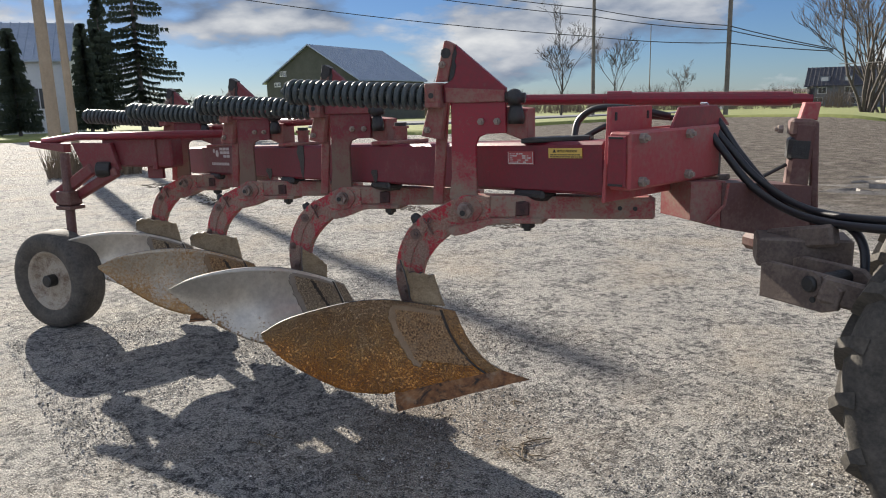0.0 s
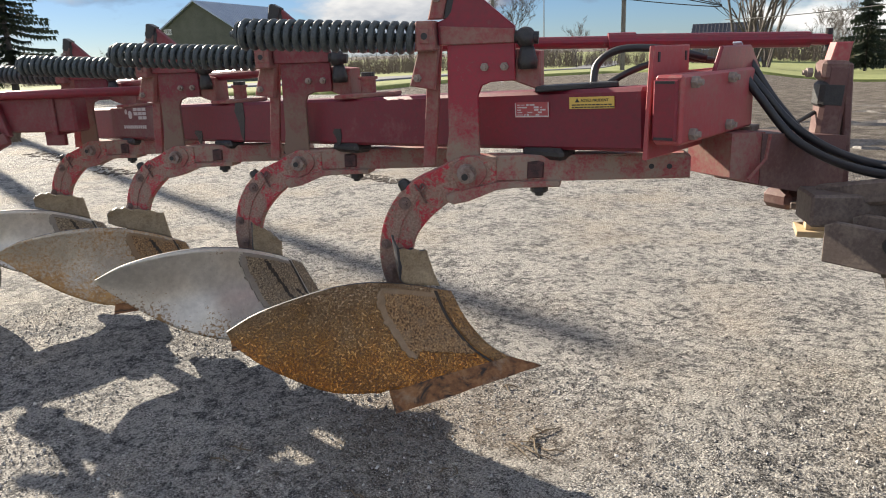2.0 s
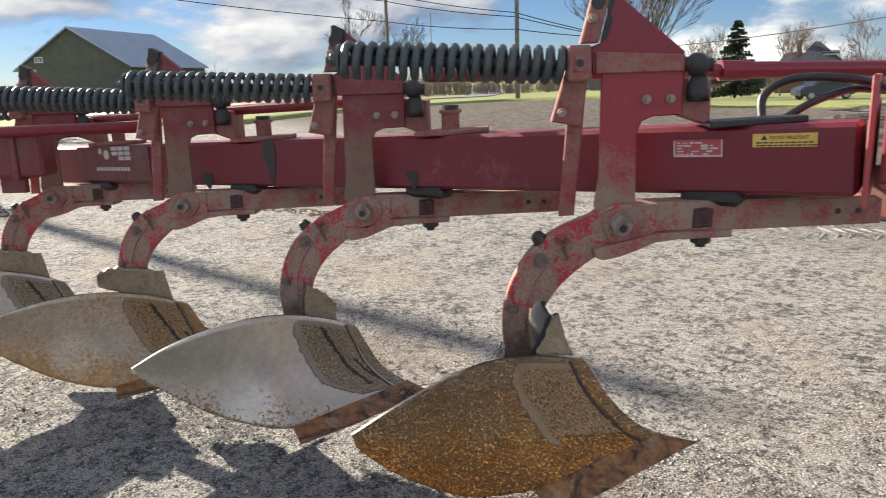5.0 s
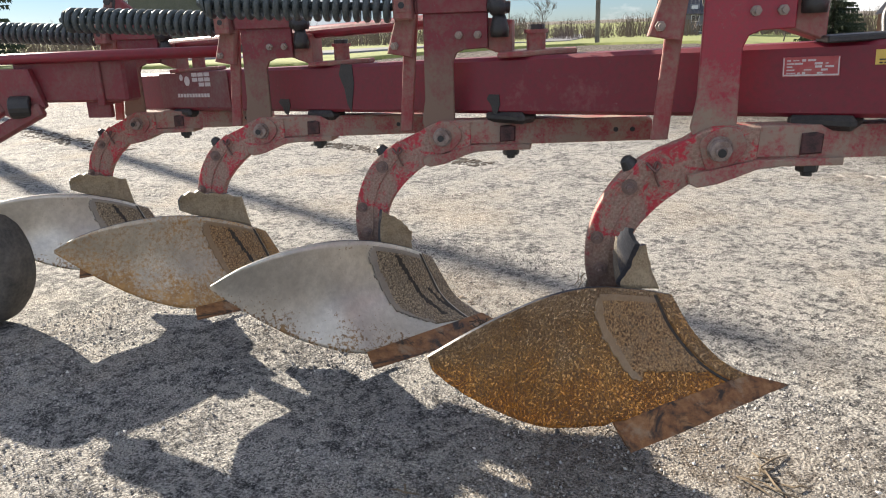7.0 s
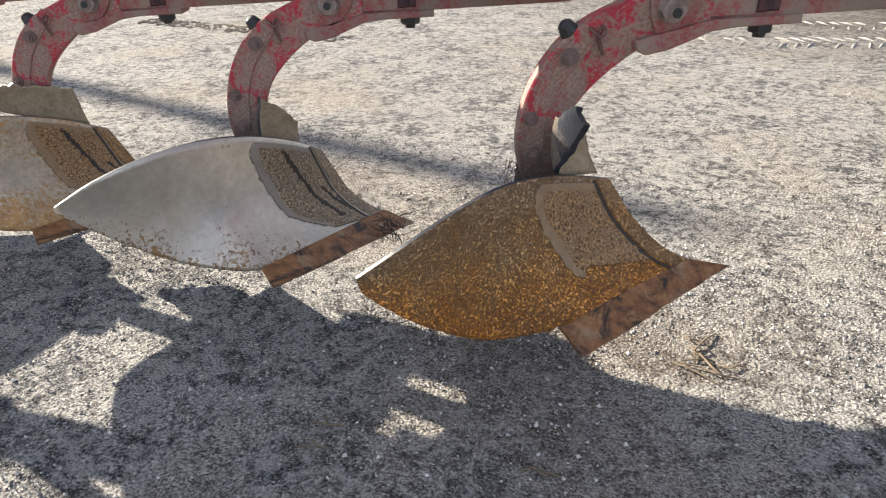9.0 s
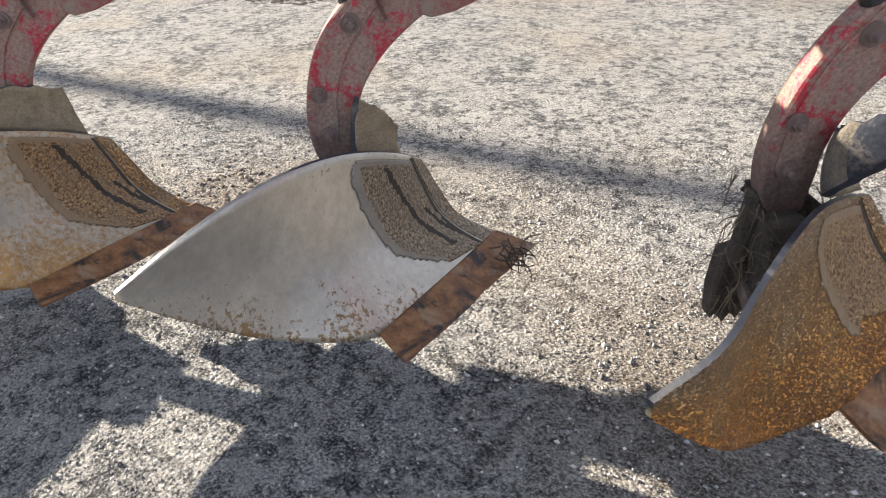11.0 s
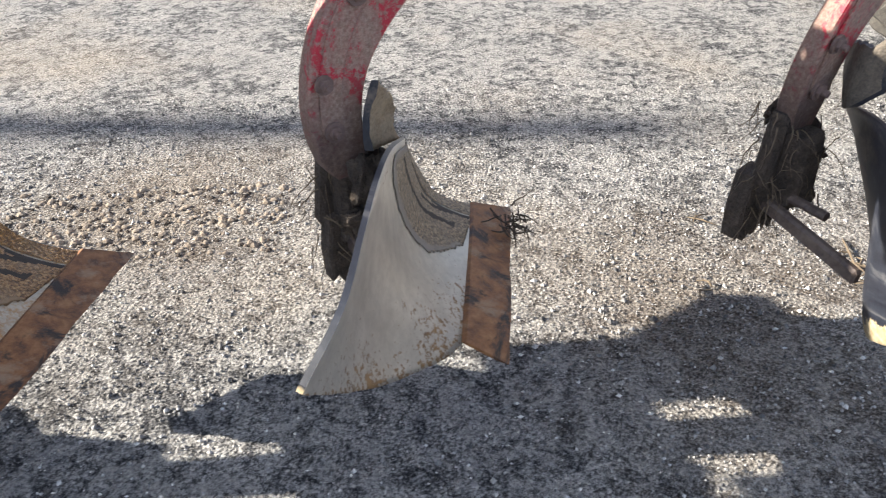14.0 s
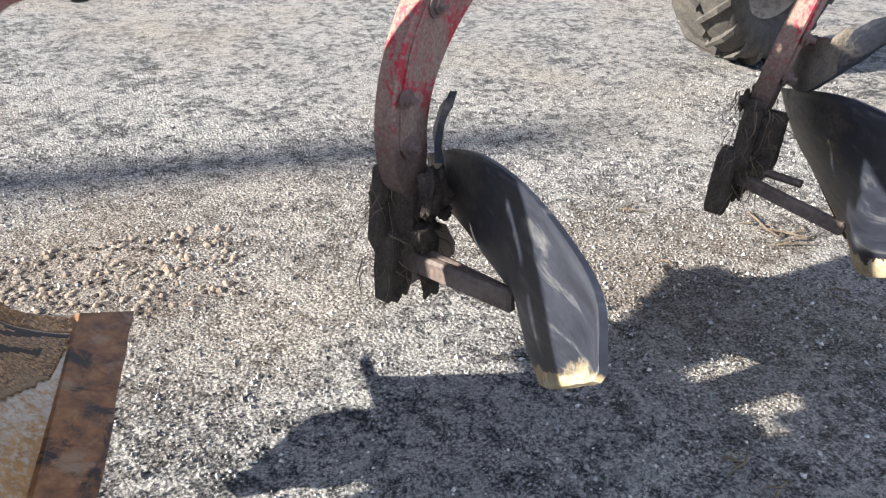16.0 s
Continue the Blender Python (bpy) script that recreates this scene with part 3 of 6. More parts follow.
def fall(x, y):
    """The land drops gently beyond the yard, more so towards the brick house."""
    dx, dy = x - HOME.x, y - HOME.y
    d = math.hypot(dx, dy)
    toward = (-0.113 * dx + 0.994 * dy) / max(d, 1e-6)
    return -1.6 * ease((d - 30) / 100) - 0.8 * ease((d - 15) / 40) * ease((toward - 0.945) / 0.04)


def ground_z(x, y):
    return (0.0159 * x - 0.0026 * y) * math.exp(-(x * x + y * y) / 64.0)


# ---- ground ----
def build_ground():
    bm = bmesh.new()
    steps = [0.0]
    d = 0.12
    while steps[-1] < 3500:
        steps.append(steps[-1] + d)
        d *= 1.0 if steps[-1] < 4.5 else 1.12
    axis = [-s for s in steps[:0:-1]] + steps
    rows = []
    for y in axis:
        row = []
        for x in axis:
            gx, gy = x - 0.5, y
            r = math.hypot(gx, gy)
            z = ground_z(gx, gy) + fall(gx, gy)
            z += 0.006 * noise.noise(Vector((gx * 1.3, gy * 1.3, 0))) * (1 if r < 30 else 0)
            if 0.55 * gx + gy > 6 and r < 45:
                z += 0.05 * noise.noise(Vector((gx * 0.9, gy * 0.35, 3.0))) * min(1, (0.55 * gx + gy - 6) / 4)
            row.append(bm.verts.new((gx, gy, z)))
        rows.append(row)
    for a, b in zip(rows, rows[1:]):
        for k in range(len(a) - 1):
            f = bm.faces.new((a[k], a[k + 1], b[k + 1], b[k]))
            f.smooth = True
    thing("ground", bm, GROUND, "packed grey gravel yard with sandy patches and rutted earth", "ground", kind="structure")


build_ground()


def polar(az, dist, z=0.0, on_land=True):
    a = radians(az + 1.55)
    p = HOME + Vector((-math.sin(a) * dist, math.cos(a) * dist, z))
    if on_land:
        p.z += fall(p.x, p.y)
    return p


def band(name, inner, outer, rows, lift, mat, label, category):
    """A laid sheet between two lines of (azimuth, distance), following the land."""
    def fine(line):
        return [(a0 + (a1 - a0) * k / 8, d0 + (d1 - d0) * k / 8) for (a0, d0), (a1, d1) in zip(line, line[1:]) for k in range(8)] + [line[-1]]
    bm = bmesh.new()
    grid = []
    for (a0, d0), (a1, d1) in zip(fine(inner), fine(outer)):
        line = [bm.verts.new(polar(a0, d0 - 0.3, -0.25))]
        for r in range(rows + 1):
            q = (r / rows) ** 1.6
            line.append(bm.verts.new(polar(a0 + (a1 - a0) * q, d0 + (d1 - d0) * q, lift)))
        grid.append(line)
    for a, b in zip(grid, grid[1:]):
        for k in range(len(a) - 1):
            bm.faces.new((a[k], b[k], b[k + 1], a[k + 1])).smooth = True
    return thing(name, bm, mat, label, category, kind="structure")


band("grass", [(88, 42), (66, 36), (52, 30), (44, 38), (32, 48), (20, 44), (8, 40), (-12, 46)], [(88, 500), (66, 600), (52, 600), (44, 600), (32, 600), (20, 600), (8, 600), (-12, 500)], 30, 0.12,
     GRASS, "mown yellow-green autumn grass beyond the yard", "grass")
band("road", [(62, 41), (50, 41), (40, 54), (33, 78), (30, 160)], [(62, 49), (52, 49), (43, 62), (35.5, 88), (32, 165)], 5, 0.20, ASPHALT, "grey asphalt country road behind the yard", "road")

# ---- the plough ----
ANGLE = 33.0
plough = empty("mouldboard_plough", pose(0, 0, 0), "worn red four-furrow mouldboard plough with coil springs, raised above the gravel", "plough")
BM_CACHE = {}
SIDE = 0.045


PIVOTS = ((0.0, 0.0, 1.02), (-0.995, -0.005, 0.976), (-1.945, -0.12, 0.947), (-3.0, -0.17, 0.918))
BEAM_YAW = 0.057
BEAM_DROP = 0.038


def unit_pose(k, t=0.0, n=0.0, z=0.0):
    return pose(*PIVOTS[k], 0, 0, ANGLE) @ Matrix.Translation((t, n, z))


def cached(key, maker, mat, smooth=False):
    if key not in BM_CACHE:
        BM_CACHE[key] = mesh_of(maker(), key, mat, smooth)
    return BM_CACHE[key]


def leg_mesh():
    outer = [(0.10, 0.052), (-0.02, 0.05), (-0.09, 0.015), (-0.15, -0.012), (-0.205, -0.04), (-0.26, -0.09), (-0.305, -0.16), (-0.332, -0.235), (-0.343, -0.31),
             (-0.338, -0.38), (-0.318, -0.44), (-0.285, -0.475)]
    inner = [(-0.235, -0.475), (-0.232, -0.40), (-0.228, -0.32), (-0.21, -0.255), (-0.175, -0.20), (-0.125, -0.148), (-0.06, -0.098), (0.0, -0.068), (0.08, -0.05), (0.10, -0.03)]
    o2, i2 = smooth_line([(a, 0, b) for a, b in outer], 3), smooth_line([(a, 0, b) for a, b in inner], 3)
    return plate([(v.x, v.z) for v in o2 + i2], -0.058, -0.012, 0.004)


def arm_mesh():
    return plate([(-0.02, 0.055), (0.30, 0.058), (0.70, 0.062), (0.72, 0.05), (0.72, -0.018), (0.30, -0.028), (0.06, -0.032)], -0.052, 0.03, 0.006)


def arm_flange_mesh():
    top = [(-0.075, -0.075), (-0.03, -0.062), (0.03, -0.048), (0.10, -0.032), (0.31, -0.026)]
    low = [(0.31, -0.046), (0.16, -0.050), (0.10, -0.058), (0.05, -0.078), (0.0, -0.098), (-0.05, -0.108), (-0.072, -0.098)]
    return plate(top + low, -0.066, 0.035, 0.003)


def rib_mesh():
    """Raised round-ended rib along the middle of the leg."""
    mid = smooth_line([(-0.150, 0, -0.030), (-0.205, 0, -0.085), (-0.262, 0, -0.165), (-0.293, 0, -0.260), (-0.298, 0, -0.345)], 4)
    left, right = [], []
    for i, p in enumerate(mid):
        d = (mid[min(i + 1, len(mid) - 1)] - mid[max(i - 1, 0)]).normalized()
        side = Vector((d.z, 0, -d.x)) * 0.024
        left.append(p + side)
        right.append(p - side)
    end = mid[-1]
    cap = [end + Vector((-0.021, 0, -0.014)), end + Vector((0, 0, -0.025)), end + Vector((0.021, 0, -0.014))]
    if (left[-1] - end).x > 0:
        cap.reverse()
    return plate([(v.x, v.z) for v in left + cap + right[::-1]], -0.063, -0.057, 0.002)


def link_mesh():
    """Small bent linchpin with a loop, hanging on the leg's face."""
    return sweep(smooth_line([(-0.185, -0.060, -0.040), (-0.172, -0.078, -0.050), (-0.160, -0.080, -0.056), (-0.150, -0.074, -0.045), (-0.158, -0.070, -0.036),
                              (-0.165, -0.072, -0.056), (-0.158, -0.070, -0.080), (-0.148, -0.066, -0.104)], 4), 0.0042, 6)


def knob_mesh():
    return cyl((-0.222, -0.035, -0.062), (-0.243, -0.035, -0.034), 0.026, 14, 0.016, bev=0.006)


def washer_mesh():
    pts = [(0.058 * (1 + 0.12 * math.sin(3 * a + 0.6)) * math.cos(a), 0.058 * (1 + 0.12 * math.sin(2 * a)) * math.sin(a)) for a in (2 * math.pi * k / 20 for k in range(20))]
    return plate([(x + 0.006, z - 0.004) for x, z in pts], -0.066, -0.056, 0.002)


def upright_mesh():
    return plate([(-0.055, 0.0), (-0.075, 0.05), (-0.062, 0.13), (-0.058, 0.42), (0.165, 0.42), (0.165, 0.30), (0.085, 0.297), (0.055, 0.285), (0.042, 0.255),
                  (0.042, 0.02), (0.0, -0.02)], -0.045, -0.028, 0.003)


def gusset_mesh():
    return plate([(-0.03, 0.635), (0.165, 0.47), (0.165, 0.418), (-0.085, 0.418), (-0.088, 0.49), (-0.062, 0.50)], -0.05, -0.02, 0.004)


def head_bar_mesh():
    return plate([(-0.118, 0.50), (-0.078, 0.652), (-0.068, 0.655), (-0.034, 0.638), (-0.068, 0.50)], -0.055, -0.015, 0.004)


def strap_mesh():
    return plate([(-0.17, 0.01), (-0.125, 0.012), (-0.088, 0.42), (-0.135, 0.42)], 0.012, 0.03, 0.003)


def strap_bracket_mesh():
    return plate([(-0.195, 0.29), (-0.11, 0.275), (-0.088, 0.44), (-0.15, 0.44)], -0.03, 0.01, 0.004)


def clamp_mesh():
    bm = box((0.064, 0.085, 0.095), (-0.122, -0.045, 0.448), bev=0.006)
    return box((0.03, 0.006, 0.045), (-0.122, -0.09, 0.448), bev=0.002, bm=bm)


def spring_mesh(end):
    turns, r, a, b = 19, 0.043, -0.156, end
    pts = []
    for i in range(turns * 14 + 1):
        q = i / (turns * 14)
        w = 2 * math.pi * turns * q
        pts.append((a + (b - a) * q, -0.045 + r * math.cos(w), 0.444 + 0.037 * q + r * math.sin(w)))
    return sweep(pts, 0.0122, 7)


def spring_rod_mesh(end):
    bm = cyl((-0.1, -0.045, 0.441), (end - 0.03, -0.045, 0.483), 0.014, 10)
    cyl((end - 0.001, -0.045, 0.481), (end - 0.009, -0.045, 0.481), 0.044, 18, bm=bm)
    return hexbolt(0.02, 0.018, (end - 0.013, -0.045, 0.482), (-1, 0, 0.04), bm=bm)


# edges of a bottom, (t, n, z) in the leg's frame: the front bottom has an older, wider board than the other three
SHAPES = {
    "front": dict(
        low=[(0.20, 0.016, -0.695), (0.05, -0.060, -0.710), (-0.10, -0.130, -0.722), (-0.255, -0.205, -0.735), (-0.440, -0.262, -0.722), (-0.567, -0.357, -0.627),
             (-0.662, -0.402, -0.547), (-0.726, -0.396, -0.498)],
        top=[(-0.088, 0.073, -0.451), (-0.212, -0.014, -0.405), (-0.326, -0.110, -0.370), (-0.433, -0.208, -0.360), (-0.535, -0.303, -0.373), (-0.634, -0.392, -0.398),
             (-0.733, -0.412, -0.456)],
        shin=[(0.20, 0.016, -0.695), (0.125, 0.012, -0.668), (0.052, 0.018, -0.627), (-0.029, 0.043, -0.546), (-0.088, 0.073, -0.451)],
        tip=(0.250, 0.016, -0.700), wing=(-0.216, -0.276, -0.777), notch=(-0.262, -0.196, -0.732), seam=(0.130, 0.014, -0.672)),
    "rear": dict(
        low=[(0.18, 0.070, -0.735), (0.04, -0.070, -0.725), (-0.095, -0.210, -0.715), (-0.23, -0.345, -0.700), (-0.41, -0.410, -0.640), (-0.550, -0.490, -0.525),
             (-0.652, -0.590, -0.386)],
        top=[(-0.079, 0.087, -0.478), (-0.159, -0.049, -0.400), (-0.264, -0.174, -0.343), (-0.367, -0.304, -0.313), (-0.467, -0.431, -0.309), (-0.560, -0.540, -0.327),
             (-0.648, -0.595, -0.372)],
        shin=[(0.18, 0.070, -0.735), (0.09, 0.085, -0.700), (0.010, 0.100, -0.644), (-0.038, 0.098, -0.562), (-0.079, 0.087, -0.478)],
        tip=(0.220, 0.056, -0.748), wing=(-0.186, -0.430, -0.715), notch=(-0.232, -0.352, -0.690), seam=(0.115, 0.080, -0.705))}


def along(line, q):
    f = q * (len(line) - 1)
    i = min(int(f), len(line) - 2)
    return line[i].lerp(line[i + 1], f - i)


def board_grid(shape, nu=44, nv=18):
    sh = SHAPES[shape]
    low, top, shin = (smooth_line(sh[key], 10) for key in ("low", "top", "shin"))
    grid = []
    for i in range(nu + 1):
        u = i / nu
        a, b = along(low, u), along(top, u)
        if u > 0.36:
            # lower rim worn uneven
            a = a + (b - a).normalized() * (0.006 * noise.noise(Vector((u * 26, 3.0, 0))) + (0.016 * max(0, 1 - abs(u - 0.42) / 0.03) if shape == "front" else 0))
        row = []
        for j in range(nv + 1):
            v = j / nv
            p = a.lerp(b, v)
            ref = along(shin, v) - low[0].lerp(top[0], v)
            p = p + ref * (1 - u) ** 1.1
            belly = 4 * v * (1 - v)
            hollow = 0.034 * math.sin(math.pi * min(1, u * 1.02) ** 0.8) * belly
            row.append(p + Vector((-0.45, 0.85, -0.15)) * hollow)
        grid.append(row)
    return grid


def board_mesh(shape):
    grid = board_grid(shape)
    bm = bmesh.new()
    back = Vector((-0.35, 0.93, 0.0)).normalized() * 0.011
    front = [[bm.verts.new(p) for p in row] for row in grid]
    rear = [[bm.verts.new(p + back) for p in row] for row in grid]
    nu, nv = len(grid) - 1, len(grid[0]) - 1
    for i in range(nu):
        for j in range(nv):
            f = bm.faces.new((front[i][j], front[i + 1][j], front[i + 1][j + 1], front[i][j + 1]))
            g = bm.faces.new((rear[i][j], rear[i][j + 1], rear[i + 1][j + 1], rear[i + 1][j]))
            f.smooth = g.smooth = True
            g.material_index = 1
    rim = [(i, 0) for i in range(nu)] + [(nu, j) for j in range(nv)] + [(i, nv) for i in range(nu, 0, -1)] + [(0, j) for j in range(nv, 0, -1)]
    for (i, j), (k, m) in zip(rim, rim[1:] + rim[:1]):
        bm.faces.new((front[i][j], rear[i][j], rear[k][m], front[k][m])).material_index = 1
    spot = {}
    for grid_of in (front, rear):
        for i, row in enumerate(grid_of):
            for j, vert in enumerate(row):
                spot[vert] = (i / nu, j / nv)
    layer = bm.loops.layers.uv.new("across")
    for f in bm.faces:
        for loop in f.loops:
            loop[layer].uv = spot[loop.vert]
    return bm


def film_mesh(shape):
    """The patch of dried soil behind the shin: pebbled middle, smooth rim and dark slots."""
    nu, nv = 150, 48
    grid = board_grid(shape, nu, nv)
    bm = bmesh.new()
    off = Vector((0.35, -0.93, 0.0)) * (0.0016 if shape == "rear" else 0.0008)
    keep = {}
    layer = bm.loops.layers.uv.new("across")

    def inside(u, v):
        wob = 0.012 * noise.noise(Vector((u * 24, v * 14, 2.0)))
        left = 0.335 - 0.05 * max(0, 0.75 - v) - 0.55 * max(0, 0.34 - v) - 2.2 * max(0, v - 0.84) ** 2 + wob
        floor = 0.15 + 0.05 * noise.noise(Vector((u * 30, 1.0, 0.0))) - 0.4 * max(0, 0.14 - u)
        return min(left - u, (v - floor) * 0.55, (0.965 - v) * 0.6)
    for i in range(10, 56):
        for j in range(2, 47):
            u, v = (i + 0.5) / nu, (j + 0.5) / nv
            d = inside(u, v)
            if shape == "front" and v < 0.36 + 0.10 * noise.noise(Vector((u * 22, v * 10, 3.0))):
                d = -1.0
            wander = 0.006 * noise.noise(Vector((v * 9, 4.0, 0.0)))
            crack = u < 0.079 + wander and v > 0.16
            if d < 0 and not crack:
                continue
            thick = 0.010 + 0.005 * noise.noise(Vector((v * 11, 8.0, 0.0)))
            slot = abs(u - 0.205 + 0.12 * (0.85 - v) + wander) < thick and 0.26 < v < 0.90
            slot = slot or (abs(u - 0.145 + 0.12 * (0.85 - v) - wander) < thick * 0.8 and 0.30 < v < 0.58)
            vs = []
            for a, b in ((i, j), (i + 1, j), (i + 1, j + 1), (i, j + 1)):
                if (a, b) not in keep:
                    keep[(a, b)] = bm.verts.new(grid[a][b] + off * (1 + 0.7 * noise.noise(Vector((a * 0.9, b * 0.9, 0)))))
                vs.append(keep[(a, b)])
            f = bm.faces.new(vs)
            f.smooth = True
            for loop in f.loops:
                loop[layer].uv = (u, 0.45 + 0.4 * v)
            rim = d < 0.030 + 0.010 * noise.noise(Vector((u * 14, v * 9, 5.0))) and (u > 0.20 or v > 0.88)
            f.material_index = 2 if crack or (slot and shape != "front") else (1 if rim else 0)
    out = bmesh.ops.extrude_face_region(bm, geom=bm.faces[:])
    for v in out["geom"]:
        if isinstance(v, bmesh.types.BMVert):
            v.co += off * 0.9
    return bm


def shin_mesh(shape):
    """Separate wearing strip along the board's front edge."""
    grid = board_grid(shape, 150, 36)
    bm = bmesh.new()
    out = Vector((0.35, -0.93, 0.0))
    rows = []
    for i in range(0, 10):
        lift = 0.0055 if i < 9 else 0.003
        rows.append([bm.verts.new(p + out * lift) for p in grid[i]])
    base = [bm.verts.new(p - out * 0.002) for p in grid[9]]
    lead = [bm.verts.new(p - out * 0.004) for p in grid[0]]
    rows = [lead] + rows + [base]
    for a, b in zip(rows, rows[1:]):
        for k in range(len(a) - 1):
            bm.faces.new((a[k], b[k], b[k + 1], a[k + 1]))
    layer = bm.loops.layers.uv.new("across")
    for f in bm.faces:
        for loop in f.loops:
            loop[layer].uv = (0.05, 0.72)
    return bm


def share_mesh(shape):
    """Pointed share blade bolted over the mouldboard's lower front edge."""
    sh = {key: Vector(SHAPES[shape][key]) for key in ("tip", "wing", "notch", "seam")}
    out = Vector((0.45, -0.80, 0.35)).normalized()
    n, m = 24, 5
    bm = bmesh.new()
    front, rear = [], []
    for i in range(n + 1):
        q = i / n
        a, b = sh["seam"].lerp(sh["notch"], q), sh["tip"].lerp(sh["wing"], q)
        if i == 0:
            b = sh["tip"]
        rows = []
        for j in range(m + 1):
            f = j / m
            wear = 0.004 * noise.noise(Vector((q * 9, 0.5, 0))) * (f > 0.9)
            rows.append(a.lerp(b, f) + out * (0.006 - 0.002 * f) + (b - a).normalized() * wear)
        front.append([bm.verts.new(p) for p in rows])
        rear.append([bm.verts.new(p - out * (0.012 if j < m else 0.004)) for j, p in enumerate(rows)])
    for i in range(n):
        for j in range(m):
            bm.faces.new((front[i][j], front[i + 1][j], front[i + 1][j + 1], front[i][j + 1]))
            bm.faces.new((rear[i][j], rear[i][j + 1], rear[i + 1][j + 1], rear[i + 1][j]))
    rim = [(i, 0) for i in range(n)] + [(n, j) for j in range(m)] + [(i, m) for i in range(n, 0, -1)] + [(0, j) for j in range(m, 0, -1)]
    for (i, j), (k, l) in zip(rim, rim[1:] + rim[:1]):
        bm.faces.new((front[i][j], rear[i][j], rear[k][l], front[k][l]))
    return bm


TRASH = {
    "bent": [((-0.126, 0.053, -0.426), (-0.170, 0.050, -0.290)), ((-0.240, -0.010, -0.400), (-0.248, -0.020, -0.268)), ((-0.226, -0.090, -0.315), (-0.243, -0.100, -0.215)),
             ((-0.209, -0.168, -0.225), (-0.228, -0.160, -0.182))],
    "short": [((-0.135, 0.012, -0.430), (-0.135, 0.020, -0.360)), ((-0.185, -0.020, -0.415), (-0.180, -0.025, -0.300)), ((-0.240, -0.055, -0.400), (-0.224, -0.071, -0.258))],
    "long": [((-0.120, 0.033, -0.440), (-0.150, 0.031, -0.300)), ((-0.250, -0.040, -0.390), (-0.262, -0.060, -0.265)), ((-0.322, -0.105, -0.352), (-0.318, -0.118, -0.250)),
             ((-0.358, -0.145, -0.325), (-0.354, -0.150, -0.272))]}


def trash_board_mesh(kind):
    """Curved skimmer plate with a lumpy coat of dried mud and a broken upper edge."""
    lo, hi = ([Vector(p) for p in col] for col in zip(*TRASH[kind]))
    lo, hi = smooth_line(lo, 9), smooth_line(hi, 9)
    bm = bmesh.new()
    back = Vector((-0.010, 0.009, 0.0))
    front, rear = [], []
    n = 9
    for i, (a, b) in enumerate(zip(lo, hi)):
        tear = 0.010 * noise.noise(Vector((i * 0.35, 7.0, len(kind)))) + 0.005 * noise.noise(Vector((i * 1.1, 2.0, 0)))
        b = b + (b - a).normalized() * tear
        col, rcol = [], []
        for j in range(n + 1):
            f = j / n
            p = a.lerp(b, f) + Vector((-0.006, 0.008, 0)) * 4 * f * (1 - f)
            lump = 0.006 * noise.noise(Vector((i * 0.30, j * 0.45, 1.0))) + 0.003 * noise.noise(Vector((i * 0.9, j * 1.1, 5.0)))
            col.append(bm.verts.new(p - back.normalized() * (0.002 + max(-0.002, lump))))
            rcol.append(bm.verts.new(p + back))
        front.append(col)
        rear.append(rcol)
    for i, (c, d, e, g) in enumerate(zip(front, front[1:], rear, rear[1:])):
        for j in range(n):
            bm.faces.new((c[j], d[j], d[j + 1], c[j + 1])).smooth = True
            # rear and rim faces take the darker material
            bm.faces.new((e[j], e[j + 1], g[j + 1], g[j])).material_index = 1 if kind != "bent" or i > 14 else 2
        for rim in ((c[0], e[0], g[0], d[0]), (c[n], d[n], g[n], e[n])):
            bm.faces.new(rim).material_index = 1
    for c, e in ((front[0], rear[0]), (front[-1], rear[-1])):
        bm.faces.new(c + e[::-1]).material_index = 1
    return bm


def landside_mesh():
    bm = plate([(-0.33, -0.61), (-0.29, -0.60), (-0.12, -0.635), (-0.08, -0.70), (-0.08, -0.735), (-0.26, -0.735), (-0.33, -0.715)], 0.075, 0.095, 0.004)
    return bm


def strut_mesh(shape):
    return cyl((-0.29, 0.05, -0.60), (-0.31, -0.10 if shape == "front" else -0.20, -0.60), 0.011, 8)


def frog_mesh():
    bm = plate([(-0.32, -0.42), (-0.23, -0.41), (-0.19, -0.50), (-0.15, -0.60), (-0.09, -0.68), (-0.11, -0.71), (-0.30, -0.66), (-0.34, -0.58)], 0.03, 0.075, 0.010)
    web = plate([(-0.25, -0.43), (-0.19, -0.445), (-0.12, -0.50), (-0.085, -0.57), (-0.12, -0.63), (-0.25, -0.61)], 0.052, 0.074, 0.006)
    merge(bm, web)
    own = plate([(-0.31, -0.46), (-0.235, -0.46), (-0.22, -0.60), (-0.31, -0.62)], -0.02, 0.04, 0.012)
    return merge(bm, own)


def heel_mesh():
    """Blunt landside heel, narrow and worn, with torn lower edge."""
    bm = plate([(-0.345, -0.565), (-0.300, -0.555), (-0.272, -0.60), (-0.275, -0.70), (-0.292, -0.735), (-0.305, -0.715), (-0.322, -0.74), (-0.335, -0.71), (-0.352, -0.725),
                (-0.356, -0.65)], 0.055, 0.105, 0.006)
    return bm


def brace_mesh(shape):
    """Flat bar from the heel to the board's back."""
    a, b = Vector((-0.30, 0.06, -0.630)), Vector((-0.385, -0.225, -0.650) if shape == "front" else (-0.367, -0.245, -0.574))
    bm = box(((b - a).length, 0.022, 0.034 if shape == "front" else 0.046), bev=0.006)
    bm.transform(Matrix.Translation((a + b) / 2) @ (b - a).to_track_quat("X", "Z").to_matrix().to_4x4())
    return bm


